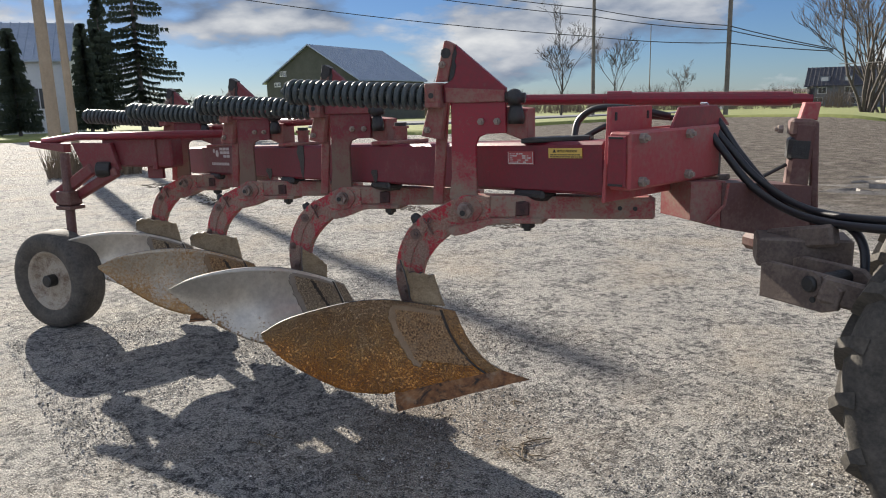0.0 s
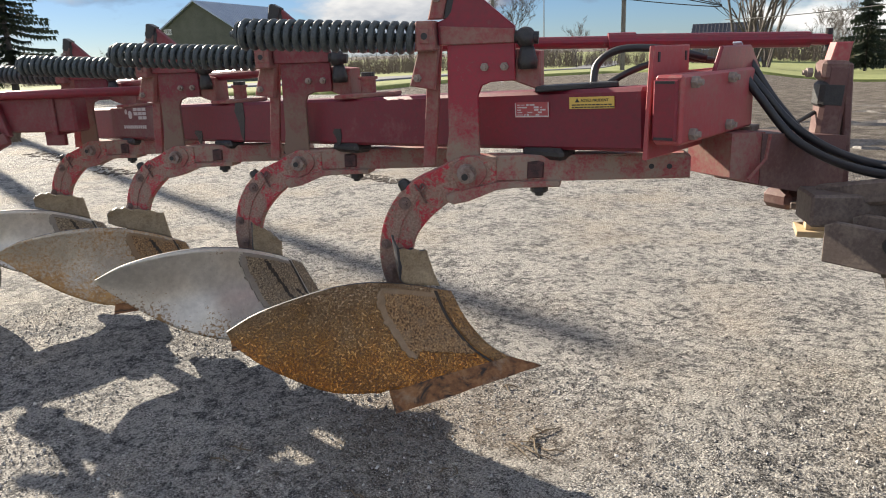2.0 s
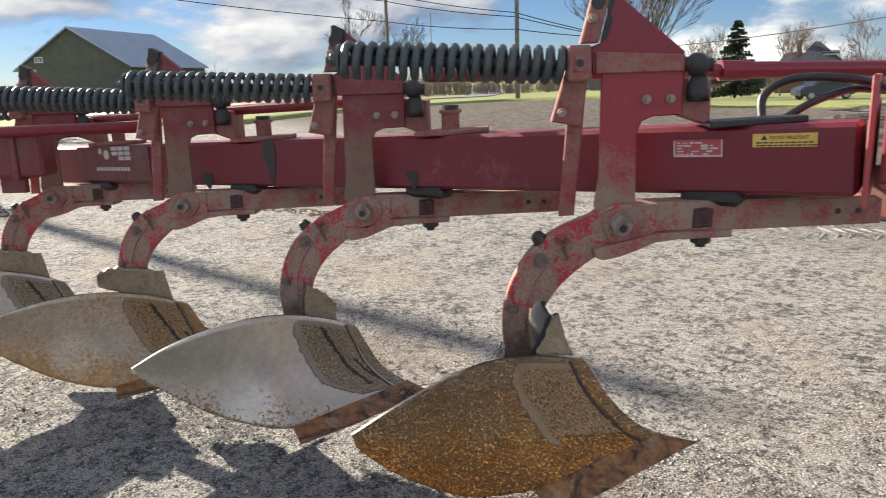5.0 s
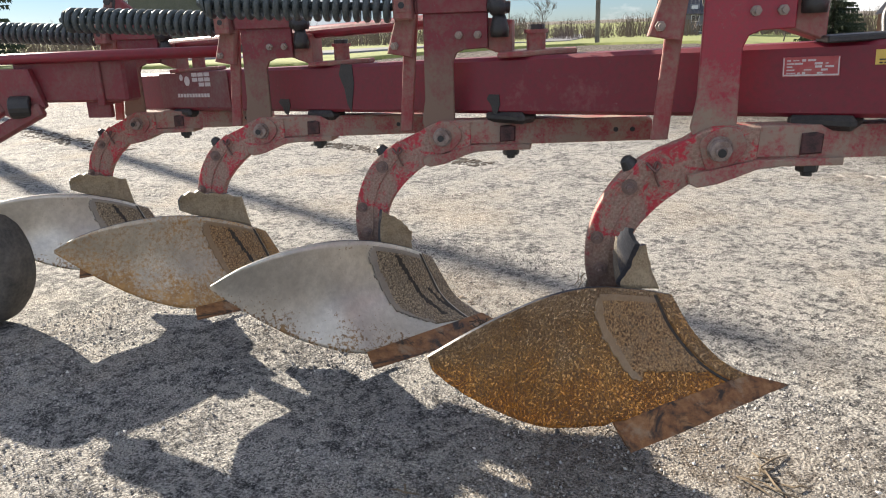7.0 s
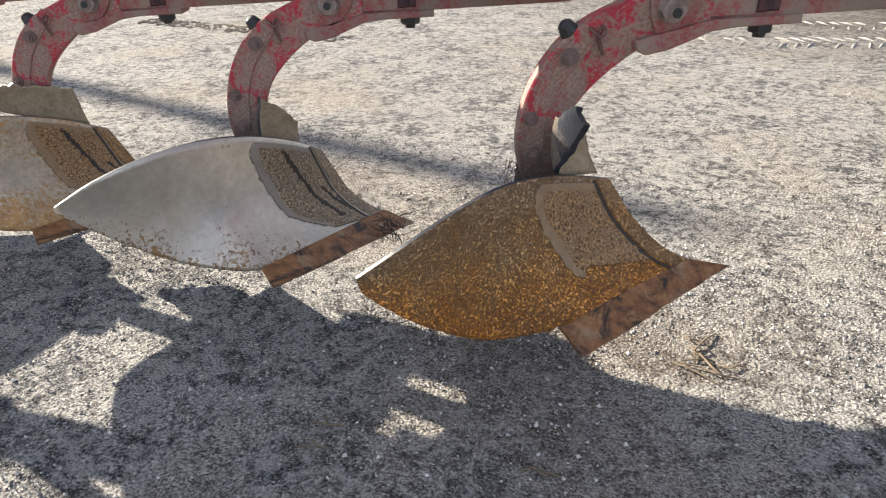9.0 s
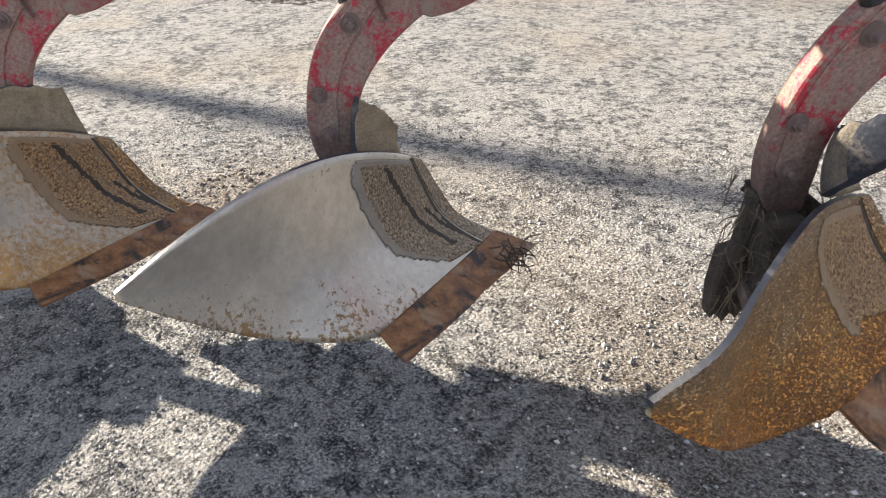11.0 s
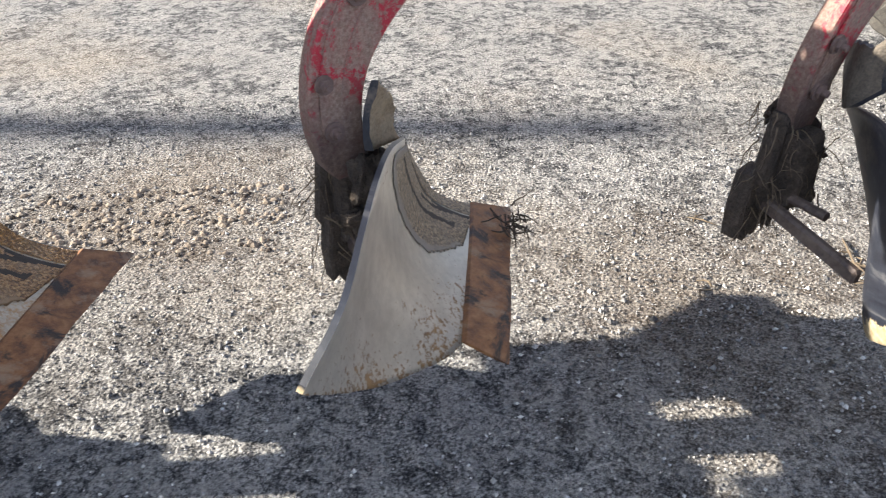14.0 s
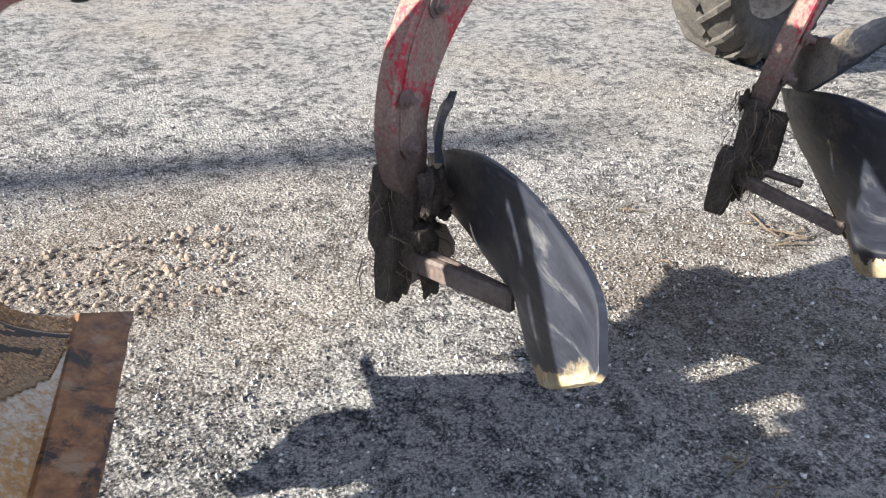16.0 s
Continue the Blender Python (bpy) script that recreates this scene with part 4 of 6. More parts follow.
def roots_mesh(seed):
    """Dry stalks and roots caught behind a bottom."""
    r = random.Random(seed)
    bm = bmesh.new()
    for _ in range(120):
        p = Vector((-0.31 + r.uniform(-0.05, 0.16), r.uniform(-0.01, 0.10), -0.56 + r.uniform(-0.10, 0.16)))
        d = Vector((r.uniform(-1, 1), r.uniform(-1, 0.7), r.uniform(-1.6, 0.3))).normalized()
        pts = []
        for s in range(6):
            pts.append(p.copy())
            d = (d + Vector((r.uniform(-0.5, 0.5), r.uniform(-0.5, 0.5), r.uniform(-0.7, 0.2)))).normalized()
            p = p + d * r.uniform(0.008, 0.026)
        w = r.uniform(0.3, 0.85)
        sweep(pts, [0.0026 * w, 0.0024 * w, 0.002 * w, 0.0016 * w, 0.001 * w, 0.0005], 4, bm)
    return bm


def mud_mesh(seed, lo):
    """Caked lumps of soil and straw, rough at two scales."""
    r = random.Random(seed)
    bm = bmesh.new()
    for _ in range(50):
        own = bmesh.new()
        size = r.uniform(0.014, 0.032)
        bmesh.ops.create_icosphere(own, subdivisions=3, radius=1.0)
        off = Vector((r.random() * 9, r.random() * 9, r.random() * 9))
        stretch = Vector((r.uniform(0.6, 1.1), r.uniform(0.5, 1.0), r.uniform(0.8, 1.7)))
        for v in own.verts:
            k = 1 + 0.75 * noise.noise(v.co * 1.6 + off) + 0.40 * noise.noise(v.co * 5 + off) + 0.18 * noise.noise(v.co * 13 + off)
            v.co = Vector((v.co.x * stretch.x, v.co.y * stretch.y, v.co.z * stretch.z)) * size * k
        t = -0.275 + r.uniform(-0.025, 0.13)
        own.transform(Matrix.Translation((t, r.uniform(max(lo, 0.045) if t > -0.22 else lo, 0.085), -0.56 + r.uniform(-0.12, 0.13 if t < -0.22 else 0.05))))
        merge(bm, own)
    return bm


def share_roots_mesh():
    """Stalks and black soil caught at the share's point."""
    r = random.Random(77)
    bm = bmesh.new()
    for _ in range(26):
        p = Vector((0.135 + r.gauss(0, 0.022), -0.035 + r.gauss(0, 0.03), -0.712 + r.uniform(-0.012, 0.02)))
        d = Vector((r.uniform(-0.4, 1), r.uniform(-1, 0.6), r.uniform(-0.6, 0.5))).normalized()
        pts = []
        for q in range(6):
            pts.append(p.copy())
            d = (d + Vector((r.uniform(-0.5, 0.5), r.uniform(-0.5, 0.5), r.uniform(-0.4, 0.25)))).normalized()
            p = p + d * r.uniform(0.008, 0.022)
        sweep(pts, [0.0024, 0.0022, 0.002, 0.0016, 0.001, 0.0006], 4, bm)
    return bm


BOARD_MATS = [BOARD_RUST, BOARD_GREY, BOARD_MIX, BOARD_GREY]
BOARD_LABELS = ["orange-brown rusted mouldboard with a pebbled surface", "scoured grey steel mouldboard with rust freckles",
                "grey-brown spotted steel mouldboard", "dull grey steel mouldboard"]


def build_bottom(k):
    m = unit_pose(k, 0, SIDE, 0)
    low = unit_pose(k)
    shape = "front" if k == 0 else "rear"
    skim = ("bent", "short", "long", "long")[k]

    def put(name, key, maker, mat, label="", smooth=False, parent=None, at=m):
        if parent is None:
            return part(name, cached(key, maker, mat, smooth), mat, plough, label, at=at)
        return part(name, cached(key, maker, mat, smooth), mat, parent, label)
    # the front leg leans under the frame
    lean = m @ pose(0, 0, 0.010, 9.4) @ Matrix.Diagonal((1, 1, 1.03, 1)) if k == 0 else m
    leg = put("leg", "leg", leg_mesh, RED_LEG, "curved leg of worn red paint and dried mud", at=lean)
    for t, z, r, wash in ((-0.227, -0.107, 0.014, 0.022), (-0.310, -0.259, 0.013, 0.019), (-0.298, -0.357, 0.014, 0.021)):
        key = "legbolt%.3f" % z
        put("bolt", key, lambda: hexbolt(r, 0.008, (t, -0.063, z), washer=wash), BOLT_MUD, "mud-caked bolt", parent=leg)
    put("leg_rib", "legrib", rib_mesh, RED_LEG, parent=leg)
    put("linchpin", "link", link_mesh, HITCH, "bent wire linchpin", parent=leg)
    put("stop_knob", "knob", knob_mesh, BLACK_OIL, "greasy black stop knob", parent=leg)
    put("washer", "washer", washer_mesh, RED_ARM, parent=leg)
    put("pivot_bolt", "pivot", lambda: hexbolt(0.030, 0.020, (0, -0.066, 0), washer=0.034), BOLT_PALE, "large hex pivot bolt", parent=leg)
    # raised black disc painted for the shade inside the bolt's recess
    put("bolt_recess", "pivotrecess", lambda: cyl((0, -0.104, 0), (0, -0.1085, 0), 0.011, 12), PRINT, "dark threaded recess", parent=leg)
    arm = put("leg_arm", "arm", arm_mesh, RED_ARM, "dirty red leg carrier arm")
    put("arm_flange", "armflange", arm_flange_mesh, RED_ARM, "worn lower flange of the arm", parent=arm)
    put("bolt", "armbolt", lambda: hexbolt(0.030, 0.026, (0.238, -0.01, -0.046), (0, 0, -1)), BLACK_OIL, "greasy black nut", parent=arm)
    # raised plate in a darker red stands in for the shaded, rusty recess
    put("recess_plate", "armspot", lambda: plate([(0.202, -0.020), (0.256, -0.016), (0.258, 0.034), (0.240, 0.040), (0.204, 0.036)], -0.060, -0.050, 0.004), HITCH_DARK, "rusty dark recess of the arm, drawn as a plate", parent=arm)
    # black discs on the face stand in for the shade in two holes
    for t in (0.60, 0.655):
        put("bolt_hole", "hole%.2f" % t, lambda: cyl((t, -0.050, 0.02), (t, -0.0535, 0.02), 0.0085, 12), PRINT, "dark bolt hole", parent=arm)
    put("upright_plate", "upright%d" % min(k, 1), upright_mesh, RED_UPRIGHT_DULL if k else RED_UPRIGHT, "upright red carrier plate")
    head = put("head_gusset", "gusset%d" % min(k, 1), gusset_mesh, RED_DIRTY if k else RED, "triangular red gusset")
    put("head_bar", "headbar%d" % min(k, 1), head_bar_mesh, HITCH if k else RED_WORN, "dark rusty head bar" if k else "", parent=head)
    if k:
        put("bar_cap", "barcap", lambda: plate([(-0.089, 0.615), (-0.080, 0.656), (-0.067, 0.659), (-0.032, 0.641), (-0.040, 0.600)], -0.058, -0.012, 0.004), BLACK_OIL, "oil-black top of the bar", parent=head)
    put("gusset_band", "gband%d" % min(k, 1), lambda: plate([(-0.075, 0.418), (0.165, 0.418), (0.165, 0.462), (-0.078, 0.478)], -0.057, -0.050, 0.003), RED_DIRTY if k else RED_WORN, parent=head)
    put("black_seam", "blackseam", lambda: plate([(-0.052, 0.505), (-0.040, 0.52), (-0.030, 0.56), (-0.036, 0.575), (-0.026, 0.605), (-0.032, 0.628), (-0.044, 0.60), (-0.046, 0.57), (-0.054, 0.545), (-0.062, 0.50)], -0.0525, -0.050, 0.0), BLACK_OIL, "ragged black line between bar and gusset", parent=head)
    put("grease_smear", "headgrease", lambda: cyl((-0.070, -0.055, 0.607), (-0.070, -0.0575, 0.607), 0.021, 7), BLACK_OIL, "black grease smear", parent=head)
    put("strap", "strap", strap_mesh, RED_WORN, "slim dirty red strap")
    put("strap_bracket", "strapb", strap_bracket_mesh, RED_WORN)
    clamp = put("spring_clamp", "clamp", clamp_mesh, RED_WORN, "red spring clamp block")
    # flat black disc replaces the clamp hole's shaded inside
    put("clamp_hole", "clamphole", lambda: cyl((-0.122, -0.0925, 0.448), (-0.122, -0.0955, 0.448), 0.011, 10), PRINT, "dark hole", parent=clamp)
    reach = -0.835 if k else -0.780
    put("coil_spring", "spring%d" % min(k, 1), lambda: spring_mesh(reach), SPRING, "dark grey steel coil spring", True)
    put("spring_rod", "springrod%d" % min(k, 1), lambda: spring_rod_mesh(reach), SPRING)
    me = cached("board%d" % k, lambda: board_mesh(shape), [BOARD_MATS[k], BOARD_BACK])
    board = part("mouldboard", me, None, plough, BOARD_LABELS[k], at=low)
    put("soil_film", "film" + shape + str(k), lambda: film_mesh(shape), [SOIL_RUSTY if k in (0, 2) else SOIL_FILM, SOIL_EDGE if k in (1, 3) else SOIL_RIM_RUST, SOIL_SLOT], "film of dried soil", parent=board)
    put("shin", "shin%d" % k, lambda: shin_mesh(shape), [BOARD_RUST, SOIL_FILM, BOARD_RUST, SOIL_FILM][k], "narrow wearing strip", parent=board)
    put("share", "share" + shape, lambda: share_mesh(shape), SHARE, "rust-brown pointed share blade", parent=board)
    if k == 1:
        tagged(put("root_clump", "shareroots", share_roots_mesh, MUD, "dark roots caught on the share point", parent=board), kind="stuff")
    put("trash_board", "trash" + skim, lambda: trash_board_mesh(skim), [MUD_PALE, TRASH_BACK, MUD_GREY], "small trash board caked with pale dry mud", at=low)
    sole = low @ Matrix.Translation((-0.015, 0.035, 0.0) if k == 0 else (0.03, -0.05, 0.0))
    land = put("landside", "landside", landside_mesh, STEEL_DIRTY, "dirty steel landside bar", at=sole)
    put("heel", "heel", heel_mesh, MUD, parent=land)
    put("brace", "brace" + shape, lambda: brace_mesh(shape), HITCH_GREY, parent=land)
    put("strut", "strut" + shape, lambda: strut_mesh(shape), HITCH_GREY, parent=land)
    frog = put("frog", "frog", frog_mesh, MUD, "mud-caked frog casting", at=sole if k == 0 else low @ Matrix.Translation((0.015, 0.0, 0.0)))
    tagged(put("mud_clod", "mud%d" % k, lambda: mud_mesh(20 + k, -0.05 if k else 0.04), MUD, "dried dark mud", True, parent=frog), kind="stuff")
    tagged(put("root_tangle", "roots%d" % k, lambda: roots_mesh(40 + k), ROOT, "dry roots caught on the frog", parent=frog), kind="stuff")


for k in range(4):
    build_bottom(k)

# main beam along x
SLOPE = math.degrees(math.atan(BEAM_DROP))
TURN = math.degrees(math.atan(BEAM_YAW))


def beam_box(name, x0, x1, y0, y1, z0, z1, mat, label="", bev=0.012):
    cx, half = (x0 + x1) / 2, (x1 - x0)
    bm = box((half, y1 - y0, z1 - z0), bev=bev)
    return part(name, bm, mat, plough, label, at=pose(cx, (y0 + y1) / 2 + BEAM_YAW * cx, (z0 + z1) / 2 + BEAM_DROP * cx, 0, -SLOPE, TURN))


beam = beam_box("main_beam", -3.25, 0.57, 0.128, 0.31, 1.086, 1.276, RED_BEAM, "long square red steel main beam")
# stickers and printing on the beam
YF = 0.1255


def decal(name, x0, x1, z0, z1, mat, label):
    bm = box((x1 - x0, 0.003, z1 - z0), bev=0.0)
    return part(name, bm, mat, plough, label, at=pose((x0 + x1) / 2, YF + BEAM_YAW * (x0 + x1) / 2, (z0 + z1) / 2, 0, -SLOPE, TURN))


sticker = decal("warning_sticker", 0.314, 0.472, 1.232, 1.268, YELLOW, "yellow warning sticker with black print")


def flat_text(text, size, mat, parent, x, z, name):
    cu = bpy.data.curves.new(name, "FONT")
    cu.body, cu.size, cu.extrude, cu.align_x = text, size, 0.0004, "CENTER"
    ob = new(name, cu)
    cu.materials.append(mat)
    ob.parent = parent
    ob.matrix_local = pose(x, -0.0026, z, 90, 0, 0)
    return ob


flat_text("SOYEZ PRUDENT", 0.0125, PRINT, sticker, 0.012, 0.003, "warning_text")
tri = plate([(-0.058, 0.002), (-0.050, 0.015), (-0.042, 0.002)], -0.0025, -0.0015, 0)
part("warning_triangle", tri, PRINT, sticker)
for row in range(2):
    bm = bmesh.new()
    r = random.Random(row)
    x = -0.07
    while x < 0.066:
        w = r.uniform(0.006, 0.016)
        box((w, 0.001, 0.0035), (x + w / 2, -0.002, -0.006 - 0.0075 * row), bm=bm)
        x += w + 0.003
    part("print_line", bm, PRINT, sticker)
label1 = decal("maker_label", 0.102, 0.238, 1.198, 1.248, RED_PLATE, "worn red and white maker's label")
part("label_edge", box((0.132, 0.001, 0.004), (0, -0.002, -0.021)), DECAL, label1)
part("label_edge", box((0.003, 0.001, 0.044), (-0.0655, -0.002, 0.001)), DECAL, label1)
part("label_edge", box((0.003, 0.001, 0.044), (0.0655, -0.002, 0.001)), DECAL, label1)
bm = bmesh.new()
r = random.Random(3)
for row in range(5):
    x = -0.058
    while x < 0.05:
        w = r.uniform(0.005, 0.022)
        if r.random() < 0.62:
            box((w, 0.001, r.uniform(0.002, 0.006)), (x + w / 2, -0.002, 0.016 - 0.008 * row), bm=bm)
        x += w + r.uniform(0.001, 0.008)
tagged(part("worn_print", bm, DECAL, label1), kind="stuff")
# dealer's stencil on a cover plate further back
patch = part("beam_cover", box((0.60, 0.006, 0.17), bev=0.002), COVER, plough, "dusty maroon cover plate with a white stencil", at=pose(-2.66, 0.124 - BEAM_YAW * 2.66, 1.088, 0, -SLOPE, TURN))
block_me = mesh_of(box((0.044, 0.002, 0.018)), "stencil_mark", DECAL)
for row in range(3):
    for c in range(3):
        if (row, c) != (2, 0):
            part("stencil_mark", block_me, None, patch, at=pose(0.03 + 0.053 * c, -0.0045, 0.072 - 0.024 * row))
part("stencil_mark", mesh_of(cyl((0, 0, 0), (0, 0.002, 0), 0.024, 9), "stencil_mark", DECAL), None, patch, at=pose(-0.04, -0.0055, 0.042))
part("stencil_mark", mesh_of(cyl((0, 0, 0), (0, 0.002, 0), 0.016, 7), "stencil_mark", DECAL), None, patch, at=pose(-0.09, -0.0055, 0.06))
for c in range(11):
    part("stencil_mark", block_me, None, patch, at=pose(-0.13 + 0.026 * c, -0.0045, -0.028) @ Matrix.Diagonal((0.42, 1, 1.0, 1)))

# pivots, bushes and grease along the beam
BOLT = mesh_of(hexbolt(0.014, 0.012, (0, 0, 0)), "bolt", STEEL_DIRTY)
BIGBOLT = mesh_of(hexbolt(0.018, 0.018, (0, 0, 0)), "bolt", STEEL_DIRTY)
bush_me = mesh_of(cyl((0, 0, 0.072), (0, 0, 0.084), 0.04, 18, bm=cyl((0, 0, 0), (0, 0, 0.075), 0.032, 18, bev=0.004)), "carrier_bush", RED_WORN)
cap_me = mesh_of(cyl((0, 0, 0.084), (0, 0, 0.10), 0.03, 14), "grease_cap", BLACK_OIL)
bearing_me = mesh_of(box((0.17, 0.09, 0.04), bev=0.014), "greasy_bearing", BLACK_OIL)
def knuckle_mesh():
    """Grease-black ball joint on a short stub, with a runny collar."""
    bm = sweep([(0.205, -0.045, 0.335), (0.205, -0.045, 0.36), (0.204, -0.045, 0.385), (0.203, -0.045, 0.405)], [0.030, 0.033, 0.027, 0.022], 12)
    own = bmesh.new()
    bmesh.ops.create_icosphere(own, subdivisions=3, radius=0.034)
    for v in own.verts:
        v.co *= 1 + 0.10 * noise.noise(v.co * 40)
    own.transform(Matrix.Translation((0.200, -0.045, 0.432)))
    merge(bm, own)
    return cyl((0.165, -0.045, 0.436), (0.24, -0.045, 0.430), 0.020, 12, bm=bm)


knuckle_me = mesh_of(knuckle_mesh(), "greasy_knuckle", BLACK_OIL, True)
lug_me = mesh_of(plate([(0.15, 0.40), (0.245, 0.39), (0.245, 0.265), (0.15, 0.30)], -0.03, 0.10, 0.005), "carrier_lug", RED_WORN)
run_bm = plate([(-0.02, 0.09), (0.022, 0.09), (0.026, 0.02), (0.016, -0.05), (0.010, -0.09), (-0.004, -0.06), (-0.012, 0.0), (-0.03, 0.05)], 0, 0.003, 0)
run_me = mesh_of(run_bm, "oil_run", BLACK_OIL)
for k in range(4):
    c = unit_pose(k, 0.36, SIDE, 0.0).translation
    up = unit_pose(k, 0, SIDE)
    if k:
        bush = part("carrier_bush", bush_me, None, plough, at=Matrix.Translation((c.x, 0.21 + BEAM_YAW * c.x, 1.276 + BEAM_DROP * c.x)))
        part("grease_cap", cap_me, None, bush)
    part("greasy_bearing", bearing_me, None, plough, "oil-blackened bearing under the beam", at=Matrix.Translation((c.x - 0.07, 0.16 + BEAM_YAW * c.x, 1.072 + BEAM_DROP * c.x)))
    part("greasy_knuckle", knuckle_me, None, plough, "grease-black pivot knuckle", at=up)
    part("carrier_lug", lug_me, None, plough, at=up)
    for t, n, z in ((0.065, -0.045, 0.345), (0.13, -0.045, 0.345), (-0.165, -0.03, 0.315), (-0.085, -0.055, 0.565)):
        part("bolt", BOLT, None, plough, at=up @ Matrix.Translation((t, n, z)))
    slide = box((0.26, 0.10, 0.018), bev=0.004)
    part("slide_plate", slide, RED_WORN if k else BLACK_OIL, plough, at=pose(c.x + 0.02, 0.19 + BEAM_YAW * c.x, 1.285 + BEAM_DROP * c.x, 0, -SLOPE, ANGLE))

for x, z, sx, sz in ((-1.555, 1.182, 1.5, 1.05), (-0.83, 1.115, 1.0, 0.42), (-1.96, 1.105, 1.4, 0.40), (-2.56, 1.16, 1.0, 0.7)):
    part("oil_run", run_me, None, plough, "black oil run down the beam", at=pose(x, 0.1255 + BEAM_YAW * x, z + BEAM_DROP * x, 0, 0, TURN) @ Matrix.Diagonal((sx, 1, sz, 1)))

# tie tubes above the beam and control rod to the headstock
part("tie_tube", cyl((-1.9, 0.065, 1.34), (-1.0, 0.115, 1.375), 0.026, 14), RED, plough, "dark red tie tube above the beam")
part("tie_tube", cyl((-2.9, 0.005, 1.305), (-2.0, 0.055, 1.337), 0.026, 14), RED, plough, "dark red tie tube above the beam")
rod = cyl((-0.80, 0.15, 1.452), (0.04, 0.82, 1.432), 0.024, 16)
cyl((0.02, 0.80, 1.432), (0.10, 0.87, 1.431), 0.036, 16, bm=rod)
cyl((0.09, 0.86, 1.431), (0.60, 1.31, 1.415), 0.030, 16, bm=rod)
cyl((0.59, 1.30, 1.415), (0.66, 1.363, 1.412), 0.022, 12, bm=rod)
part("control_rod", rod, RED, plough, "dark red control rod running to the headstock")
part("rod_pin", cyl((0.655, 1.36, 1.37), (0.655, 1.36, 1.455), 0.014, 10), BLACK_OIL, plough)

# headstock: flange plate, cross box, boom and mast
YAW_BOX = 5.6
boxm = pose(0.615, 0.42, 1.235, 0, 0, YAW_BOX)
part("flange_plate", plate([(-0.30, -0.145), (0.30, -0.145), (0.30, 0.10), (-0.02, 0.10), (-0.02, 0.178), (-0.275, 0.178)], -0.008, 0.008, 0.003), RED_PLATE, plough,
     "faded pinkish red flange plate", at=pose(0.565, 0.425, 1.235, 0, 0, 90 + YAW_BOX))
# thin black pieces on the flange give the slots their shade
for t in (-0.245, -0.05):
    part("slot", plate([(t - 0.006, 0.132), (t + 0.006, 0.132), (t + 0.006, 0.160), (t - 0.006, 0.160)], -0.0105, -0.008, 0.0), PRINT, plough, "dark slot in the flange", at=pose(0.565, 0.425, 1.235, 0, 0, 90 + YAW_BOX))
part("hose_bracket", box((0.03, 0.05, 0.21), bev=0.005), HITCH_GREY, plough, "rusty upright hose bracket", at=pose(0.60, 0.765, 1.215, 0, 0, YAW_BOX))
part("bracket_foot", box((0.06, 0.09, 0.022), bev=0.004), HITCH_GREY, plough, at=pose(0.61, 0.775, 1.125, 0, 0, YAW_BOX))
part("bolt", BIGBOLT, None, plough, at=pose(0.60, 0.765, 1.318, -90, 0, 0))
cross = part("cross_box", box((0.085, 0.60, 0.195), (0.02, 0.0, 0.0), bev=0.008), RED_PLATE, plough, "faded red cross box of the headstock", at=boxm)
part("box_end", plate([(-0.022, -0.085), (0.05, -0.085), (0.05, 0.085), (-0.022, 0.085)], -0.312, -0.298, 0.006), RED, cross, "dark red recessed end of the box")
# black strips laid on the end stand in for shade in its gaps
for z in (-0.078, 0.078):
    part("end_gap", box((0.056, 0.004, 0.007), (0.014, -0.3125, z), bev=0.0), PRINT, cross, "dark gap at the box end")
for y, z in ((-0.235, 0.075), (0.06, 0.075), (-0.235, -0.07), (0.06, -0.07)):
    part("bolt", BIGBOLT, None, cross, at=pose(0.0625, y, z, 0, 0, 90))
part("top_rib", plate([(-0.16, 0.085), (-0.10, 0.165), (0.16, 0.165), (0.27, 0.085)], -0.05, -0.036, 0.004), RED, plough, "dark red top rib", at=pose(0.60, 0.55, 1.24, 0, 0, 90 + YAW_BOX))
part("rib_cap", box((0.03, 0.16, 0.008), bev=0.002), TIN, plough, at=pose(0.60, 0.74, 1.365, -38, 0, 0))
boom_dir = Vector((0.346, 0.938, 0.0))
boom_side = Vector((0.938, -0.346, 0.0)) * 0.10


def tapered(sections, half):
    """A hollow-looking box beam through upright rectangular sections (x, y, z low, z high)."""
    bm = bmesh.new()
    rings = []
    for x, y, z0, z1 in sections:
        c = Vector((x, y, 0))
        rings.append([bm.verts.new(c + half * sx + Vector((0, 0, z))) for sx, z in ((-1, z0), (1, z0), (1, z1), (-1, z1))])
    for a, b in zip(rings, rings[1:]):
        for k in range(4):
            bm.faces.new((a[k], a[(k + 1) % 4], b[(k + 1) % 4], b[k]))
    bm.faces.new(rings[0])
    bm.faces.new(rings[-1][::-1])
    return bevel(bm, 0.012, 2)


part("boom", tapered([(0.635, 0.66, 0.955, 1.125), (0.69, 0.83, 0.915, 1.11), (0.765, 1.06, 0.87, 1.085)], boom_side), HITCH, plough, "thick dusty dark red boom of the headstock")
part("boom_root", tapered([(0.595, 0.53, 0.995, 1.135), (0.64, 0.675, 0.955, 1.128)], boom_side * 0.96), RED_WORN, plough, "red root of the boom")
part("weld_seam", sweep([(0.725, 0.545, 0.985), (0.748, 0.615, 1.045), (0.752, 0.628, 1.125)], 0.006, 6), RED_WORN, plough, "raised weld seam on the boom")
turn_boom = boom_dir.to_track_quat("X", "Z").to_matrix().to_4x4()
part("boom_lug", box((0.17, 0.13, 0.07), bev=0.02), HITCH, plough, at=Matrix.Translation((0.68, 1.04, 0.845)) @ turn_boom)
part("mast", box((0.082, 0.10, 0.46), bev=0.014), HITCH, plough, "upright hitch mast", at=pose(0.765, 1.075, 1.10, 0, 5, 35))
